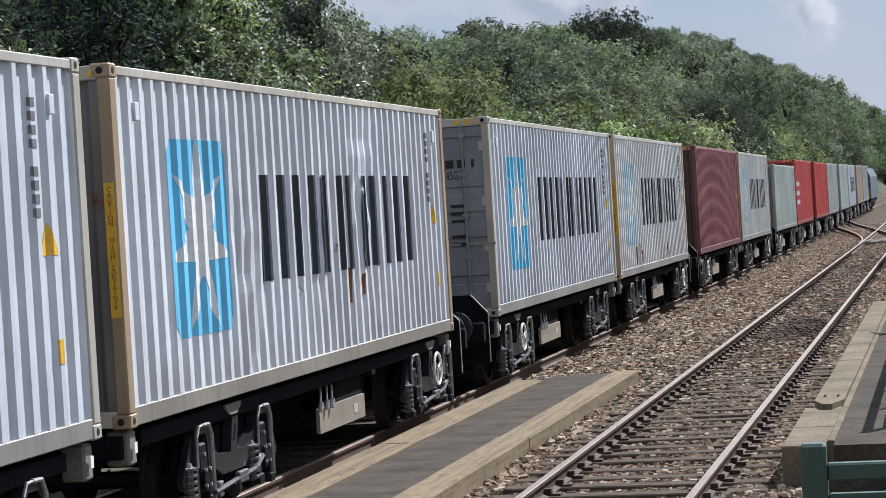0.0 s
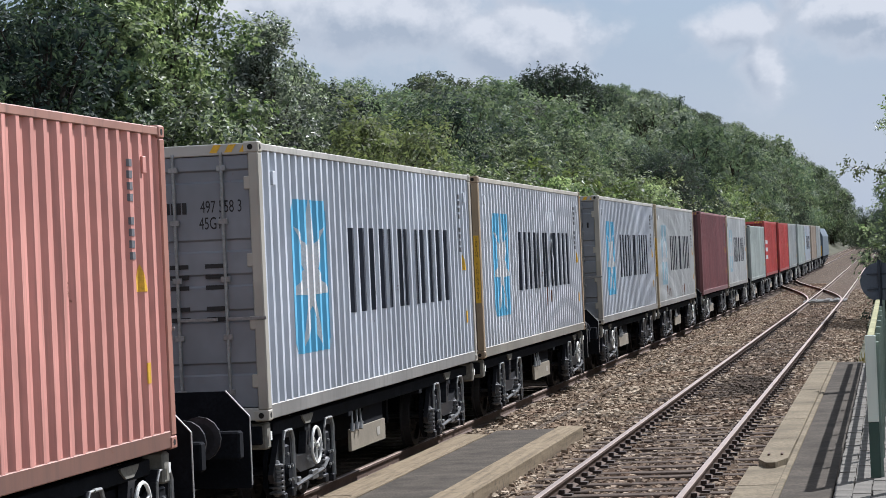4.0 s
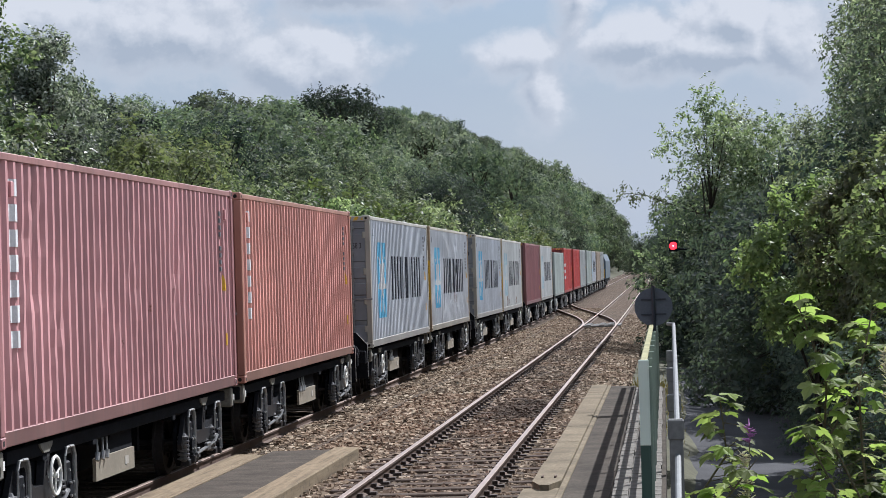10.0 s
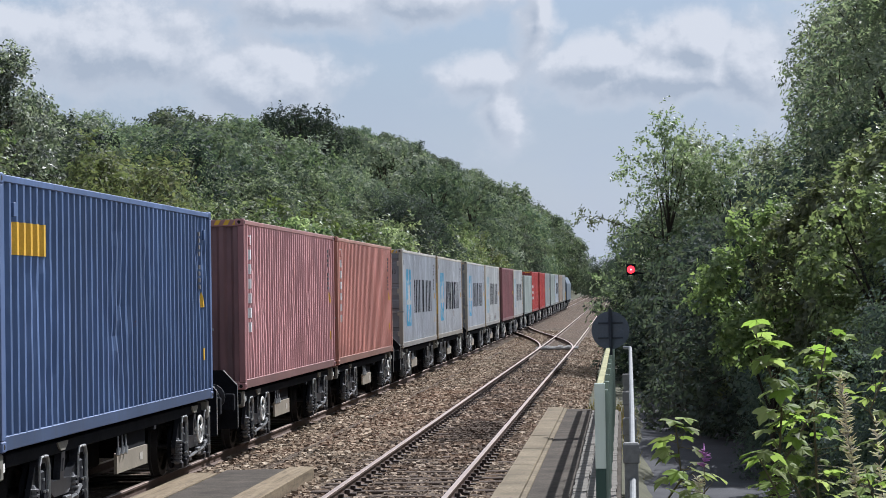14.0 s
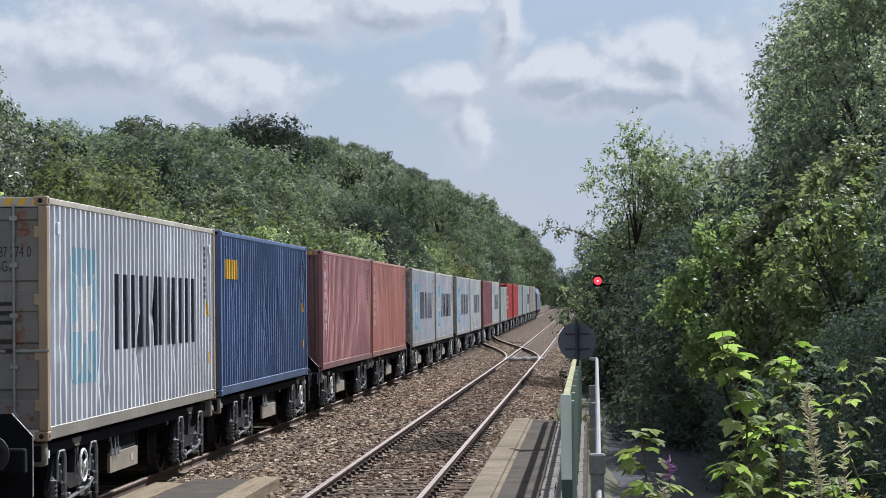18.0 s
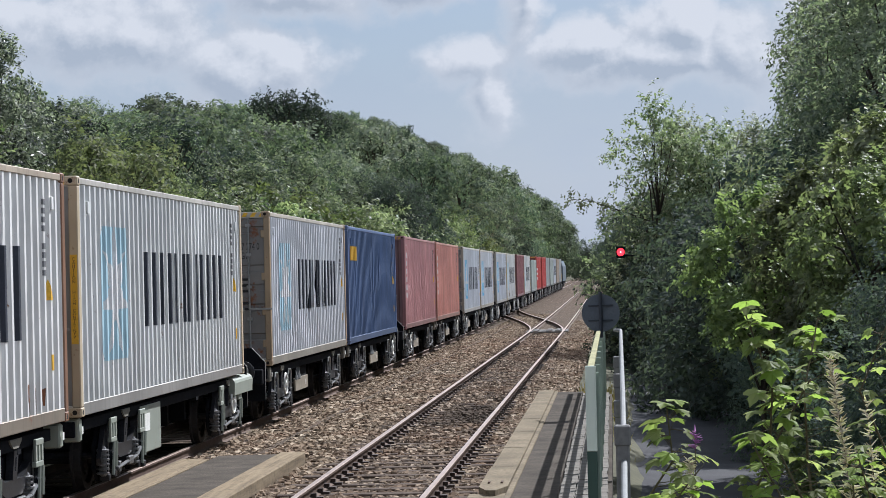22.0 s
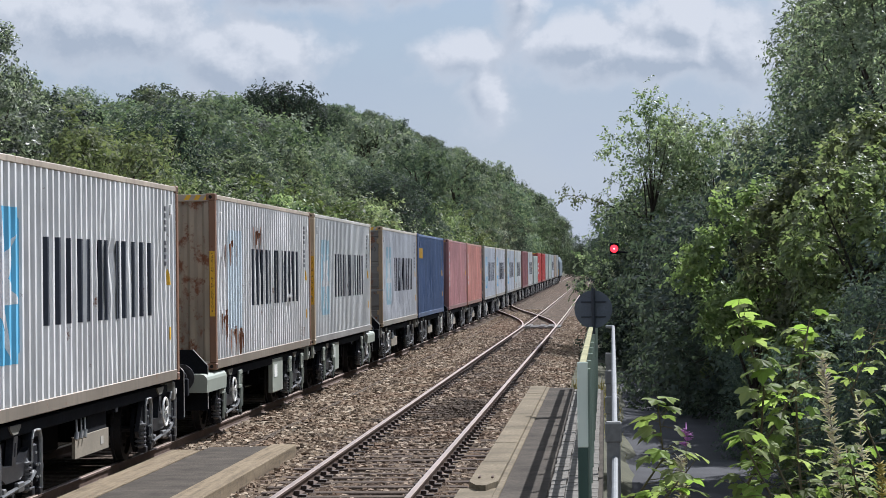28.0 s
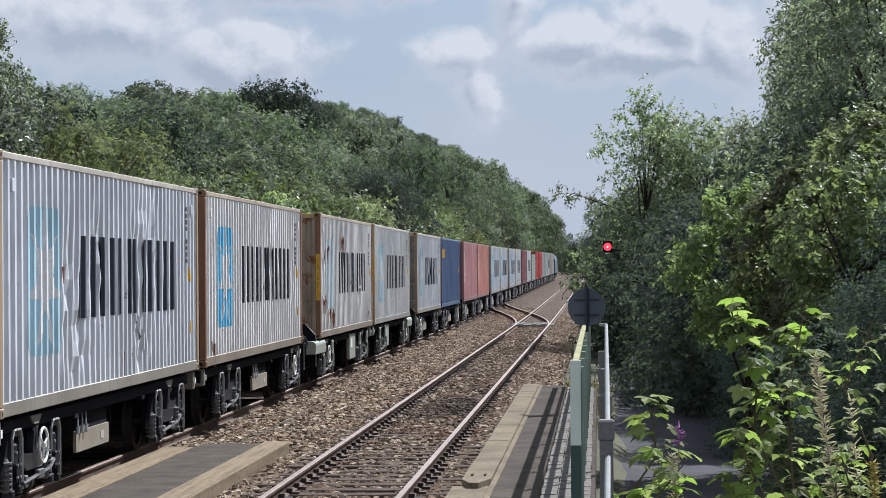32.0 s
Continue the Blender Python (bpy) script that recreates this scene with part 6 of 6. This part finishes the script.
def right_trees():
    ash = [make_tree("young_ash_tree", "slender young ash tree with pale sunlit leaves", 7.5, 2.1, .3, 46, 13500, .12, M_LEAF_ASH, 101 + k, .08, shape=.58, spikes=14, big=.85, spray=8) for k in range(2)]
    b = make_tree("tall_willow", "tall willow with fine drooping leaves", 11.0, 3.1, .9, 66, 38000, .145, M_LEAF_WILLOW, 113, .18, shape=.5, big=1.1, spikes=22, spray=8, droop=.5)
    c = make_tree("sycamore_tree", "sycamore with yellow-green leaves", 5.6, 1.7, .4, 30, 15000, .092, M_LEAF_SYC, 105, .09, shape=.85, big=.75, spikes=6)
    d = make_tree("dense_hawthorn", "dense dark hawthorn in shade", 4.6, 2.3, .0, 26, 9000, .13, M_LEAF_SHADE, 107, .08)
    scatter(ash, fitted([(1.6, 80, 1.19, .3), (2.8, 81.5, 1.12, 1.2), (3.9, 80, 1.06, 2.2), (5.1, 84, 1.06, 4.2)], 7.5, .6, 1.08, 1.12), "trees beside the path")
    # willows out of view and hidden behind the ash are added to cast shade
    scatter([b], fitted([(6.4, 53, 1.0, 1.1), (7.1, 60, 1.0, 2.0), (7.9, 69, 1.0, 3.0), (5.7, 46, .92, .5), (6.4, 38, .86, 1.5), (8.4, 49, 1.0, 2.5), (7.2, 34, .85, 4.5), (3.4, 90, .55, 1), (5.6, 92, .5, 2), (7.6, 96, .55, 3), (9.4, 88, .7, 4), (4.6, 104, .55, 5)], 11.0, 1.2, 1.06, 1.1), "trees beside the path")
    scatter([c], [(3.9, 52, .95, 2), (3.45, 31, .86, 4), (4.2, 36, .95, 1), (4.6, 70, 1.1, 2)], "trees beside the path")
    e = make_tree("young_sycamore", "young sycamore with sunlit yellow-green leaves over the path", 4.9, 1.15, 2.3, 22, 9500, .085, M_LEAF_SYC, 109, .06, shape=.85, big=.8, spikes=5)
    scatter([e], [(2.35, 36, .95, 0), (3.1, 34, .98, 2), (3.75, 33, 1.1, 4)], "trees beside the path")
    # some of these are added to shade the path and darken the ash's foot
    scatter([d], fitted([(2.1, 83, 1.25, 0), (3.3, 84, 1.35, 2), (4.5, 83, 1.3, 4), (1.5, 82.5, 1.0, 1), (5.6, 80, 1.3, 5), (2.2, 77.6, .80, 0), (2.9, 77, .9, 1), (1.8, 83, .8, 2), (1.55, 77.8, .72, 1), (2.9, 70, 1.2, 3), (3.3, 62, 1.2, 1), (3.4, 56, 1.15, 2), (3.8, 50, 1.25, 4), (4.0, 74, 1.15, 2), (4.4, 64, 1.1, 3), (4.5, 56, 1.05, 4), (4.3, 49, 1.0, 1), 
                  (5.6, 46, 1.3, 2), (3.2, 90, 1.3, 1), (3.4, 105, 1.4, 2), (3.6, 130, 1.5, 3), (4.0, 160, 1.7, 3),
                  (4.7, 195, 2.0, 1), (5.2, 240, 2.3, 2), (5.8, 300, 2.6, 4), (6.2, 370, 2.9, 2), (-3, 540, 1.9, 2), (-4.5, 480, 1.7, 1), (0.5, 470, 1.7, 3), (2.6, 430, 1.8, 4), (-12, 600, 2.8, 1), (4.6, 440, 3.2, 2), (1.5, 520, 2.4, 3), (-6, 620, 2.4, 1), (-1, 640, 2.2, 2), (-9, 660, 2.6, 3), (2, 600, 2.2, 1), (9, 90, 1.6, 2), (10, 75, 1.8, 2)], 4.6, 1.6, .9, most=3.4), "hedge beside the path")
    # added hawthorns, partly out of view, that keep the sun off the path
    near = make_tree("shaded_hawthorn", "dense dark hawthorn with small leaves, added to shade the path", 4.6, 2.2, .0, 40, 30000, .068, M_LEAF_SHADE, 131, .08, big=.9)
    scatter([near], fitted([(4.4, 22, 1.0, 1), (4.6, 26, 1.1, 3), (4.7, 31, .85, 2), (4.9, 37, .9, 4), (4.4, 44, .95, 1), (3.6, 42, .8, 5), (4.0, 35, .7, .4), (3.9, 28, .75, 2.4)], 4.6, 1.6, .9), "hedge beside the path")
    # a bare-tipped branch that reaches out towards the line
    ob = thing("ash_branch", "thin ash branch reaching out with a few leaves", "branch")
    bm = bmesh.new()
    pts = [(1.6, 80, 4.2), (.1, 79.8, 4.75), (-.6, 79.7, 5.0), (-1.3, 79.6, 5.1)]
    for i, (p, q) in enumerate(zip(pts, pts[1:])):
        rod(bm, p, q, .03 - .008 * i, 5, .022 - .007 * i)
    part("twig", bm, M_BARK, ob)
    part("leaves", leaf_mesh("leaves", [(-1.2, 79.6, 5.05, .3, .2, .18), (-.6, 79.7, 4.9, .35, .2, .15), (0, 79.8, 4.7, .4, .3, .3)], 240, .15, M_LEAF_ASH, 7, shape=.5), None, ob)["kind"] = "stuff"


right_trees()

# ---------------- weeds and saplings in front of the trees ----------------
M_SYCAMORE = leaf_material("sycamore_leaves", [(0.185, 0.24, 0.065), (0.265, 0.315, 0.10), (0.12, 0.17, 0.05)], 0.5, 0.53)
M_STEM = plain("green_brown_stem", (0.11, 0.09, 0.05), 0.8, 0, 0.3)
M_FLUFF = leaf_material("willowherb_fluff", [(0.62, 0.53, 0.52), (0.78, 0.72, 0.70), (0.46, 0.36, 0.34)], 0.9)
M_PINK = plain("pink_purple_petals", (0.36, 0.14, 0.36), 0.8, 0, 0.3, 8.0)
M_GOLD = plain("yellowed_leaf", (0.42, 0.34, 0.07), 0.7, 0, 0.3, 8.0)


def palm_leaf_mesh(seed, size):
    """A five-lobed leaf with toothed edge, slightly folded and drooping."""
    rng = random.Random(seed)
    bm = bmesh.new()
    lobes = ((-118, .52), (-58, .86), (0, 1.0), (58, .86), (118, .52))
    rim = []
    for i, (a, r) in enumerate(lobes):
        if i:
            am = (lobes[i - 1][0] + a) / 2
            rim.append((am, .60))
        for da, k in ((-20, .76), (-9, .86), (0, 1.0), (9, .86), (20, .76)):
            rim.append((a + da, r * k * rng.uniform(.93, 1.05)))
    c = bm.verts.new((0, 0, 0))
    vs = []
    for a, r in [(-160, .16)] + rim + [(160, .16)]:
        x, y = size * r * math.sin(radians(a)), size * r * math.cos(radians(a))
        vs.append(bm.verts.new((x, y, -.9 * (x * x + y * y) / size * .5 + .18 * abs(x) + rng.uniform(-.01, .01) * size)))
    for a, b in zip(vs, vs[1:]):
        bm.faces.new((c, b, a))
    bm.faces.new((c, vs[0], vs[-1]))
    return mesh_of("leaf", bm, M_SYCAMORE)


def sapling(x, y, height, leaves, seed, label, size=.12, spread=.5):
    rng = random.Random(seed)
    base = Vector((x, y, ground_z(x, y)))
    ob = thing("sycamore_sapling", label, "sapling", "saplings beside the path", at=base)
    h = height - base.z
    bm = bmesh.new()
    pts = [Vector((rng.uniform(-.04, .04) * i, rng.uniform(-.04, .04) * i, h * i / 6)) for i in range(7)]
    for i, (a, b) in enumerate(zip(pts, pts[1:])):
        rod(bm, a, b, .016 - .0018 * i, 6, .016 - .0018 * (i + 1))
    meshes = [palm_leaf_mesh(seed * 7 + k, size) for k in range(3)]
    spots = []
    for i in range(leaves):
        u = 1 - (i / leaves) ** 1.1 * .85
        p = pts[min(5, int(u * 6))].lerp(pts[min(6, int(u * 6) + 1)], u * 6 % 1)
        a = rng.uniform(0, 2 * math.pi)
        r = spread * rng.uniform(.25, 1) * (1.15 - u * .75)
        q = p + Vector((r * math.cos(a), r * math.sin(a), rng.uniform(-.03, .10)))
        rod(bm, p, q, .0035, 4, .002)
        spots.append((q, math.degrees(a)))
    part("stem", bm, M_STEM, ob)
    for i, (q, a) in enumerate(spots):
        s = rng.uniform(.65, 1.2)
        part("leaf", meshes[i % 3], None, ob, at=pose(q.x, q.y, q.z, rng.uniform(-30, 12), rng.uniform(-22, 22), a - 90 + rng.uniform(-30, 30)) @ Matrix.Diagonal((s, s, s, 1)))
    return ob


sapling(.20, 16.2, 1.55, 68, 3, "low sycamore sapling with sunlit lobed leaves", .135, .32)
sapling(.92, 16.0, 2.20, 99, 5, "sycamore sapling with broad bright green leaves in tiers", .122, .27)
sapling(1.50, 16.4, 2.14, 93, 7, "sycamore sapling with dense lobed leaves", .097, .46)
sapling(.46, 15.6, 1.15, 81, 9, "small sycamore sapling among weeds", .113, .42)
sapling(1.05, 15.2, 1.38, 68, 12, "sycamore sapling with drooping lobed leaves", .110, .40)
sapling(1.85, 16.6, 2.1, 78, 15, "sycamore sapling with dull green leaves", .084, .45)
sapling(1.28, 15.8, 1.75, 68, 21, "sycamore sapling with broad sunlit leaves", .110, .36)
sapling(1.75, 15.0, 1.35, 62, 23, "low sycamore sapling with small leaves", .076, .42)
sapling(.95, 14.8, 1.02, 56, 25, "low sycamore sapling at the foot of taller ones", .101, .4)
sapling(1.45, 15.0, 1.2, 56, 18, "low sycamore sapling beside withered weeds", .092, .4)


def willowherb(x, y, height, seed, lean, mat, label, low=.45, tufts=420):
    rng = random.Random(seed)
    z0 = ground_z(x, y)
    ob = thing("willowherb", label, "weed", "weeds beside the path", at=(x, y, z0))
    h = height - z0
    bm = bmesh.new()
    rod(bm, (0, 0, 0), (lean, 0, h), .010, 6, .003)
    part("stem", bm, M_STEM, ob)
    bm = bmesh.new()
    for i in range(tufts):
        u = rng.uniform(low, 1.0)
        p = Vector((lean * u, 0, h * u))
        a = rng.uniform(0, 6.28)
        r = (.045 + .10 * (1 - u)) * rng.uniform(.4, 1.25)
        q = p + Vector((r * math.cos(a), r * math.sin(a), r * rng.uniform(-.2, .9)))
        rod(bm, p, q, .007, 4, .002)
    part("seed_head", bm, mat, ob, "fluffy seed head")["kind"] = "stuff"
    return ob


willowherb(1.80, 15.3, 1.92, 3, -.38, M_FLUFF, "withered willowherb with pinkish fluffy seed heads")
willowherb(1.84, 15.2, 1.62, 4, -.20, M_FLUFF, "withered willowherb with brown seed heads", .6, 120)
willowherb(.60, 15.7, 1.22, 5, -.10, M_FLUFF, "withered willowherb stalk among sapling leaves")
willowherb(.52, 15.7, 1.40, 6, .02, M_PINK, "willowherb with a few purple flowers", .95, 26)
willowherb(1.86, 14.8, 1.25, 7, -.12, M_GOLD, "yellowing weed with narrow leaves")
willowherb(1.96, 14.8, 1.18, 8, -.05, M_GOLD, "yellowing weed with narrow leaves")


def undergrowth():
    """Brambles and nettles that cover the ground right of the fence."""
    rng = random.Random(77)
    blobs = []
    for i in range(110):
        x, y = rng.uniform(.4, 5.5), rng.uniform(15.0, 60)
        if x < (.4 + (y - 15) * .3 if y < 24 else 3.0):
            continue
        s = rng.uniform(.25, .55)
        blobs.append((x, y, ground_z(x, y) + s * .4, s * 1.2, s * 1.3, s))
    ob = thing("undergrowth", "dark bramble and nettle undergrowth in shade", "undergrowth", kind="stuff")
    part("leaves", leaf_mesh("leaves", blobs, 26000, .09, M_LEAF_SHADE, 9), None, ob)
    blobs = []
    for i in range(90):
        y = rng.uniform(20, 130)
        x = -10.7 + rng.uniform(-.5, .6)
        s = rng.uniform(.25, .5)
        blobs.append((x, y, ground_z(x, y) + s * .5, s, s * 1.5, s))
    ob = thing("lineside_weeds", "tall weeds and brambles beside the far track", "weeds", kind="stuff")
    part("leaves", leaf_mesh("leaves", blobs, 20000, .12, M_LEAF_FRONT, 10), None, ob)
    # dry grass tufts by the walkway end and sign
    rng2 = random.Random(5)
    bm = bmesh.new()
    for i in range(900):
        x, y = rng2.uniform(-1.0, .3), rng2.uniform(40, 62)
        z = ground_z(x, y)
        h = rng2.uniform(.1, .35)
        a = rng2.uniform(0, 6.28)
        d = Vector((math.cos(a), math.sin(a), 0)) * .012
        tip = Vector((x + rng2.uniform(-.1, .1), y + rng2.uniform(-.1, .1), z + h))
        bm.faces.new([bm.verts.new(v) for v in (Vector((x, y, z)) - d, Vector((x, y, z)) + d, tip)])
    tagged(part("dry_grass", bm, M_GOLD), "dry yellow grass beside the walkway end", "grass", kind="stuff")


undergrowth()

# ---------------- motion ----------------


def run(t):
    """How far the train has gone after t seconds, slowing gently."""
    return 4.72405 * t - 0.018347 * t * t - 0.00020251 * t ** 3 + 0.0000063784 * t ** 4


def motions():
    for ob, near, z in TRAIN:
        rows = []
        for k in range(33):
            y = near + CL / 2 + run(k)
            slope = math.degrees(math.atan((rise(y + 6) - rise(y - 6)) / 12))
            rows.append((k, pose(TRAIN_X, y, z + rise(y), slope, 0, 0)))
        walk(ob, rows)
    for ws, yy in WHEELSETS:
        walk(ws, [(k / 10, pose(0, yy, .42, -math.degrees(run(k / 10) / .42), 0, 0)) for k in range(321)])


motions()
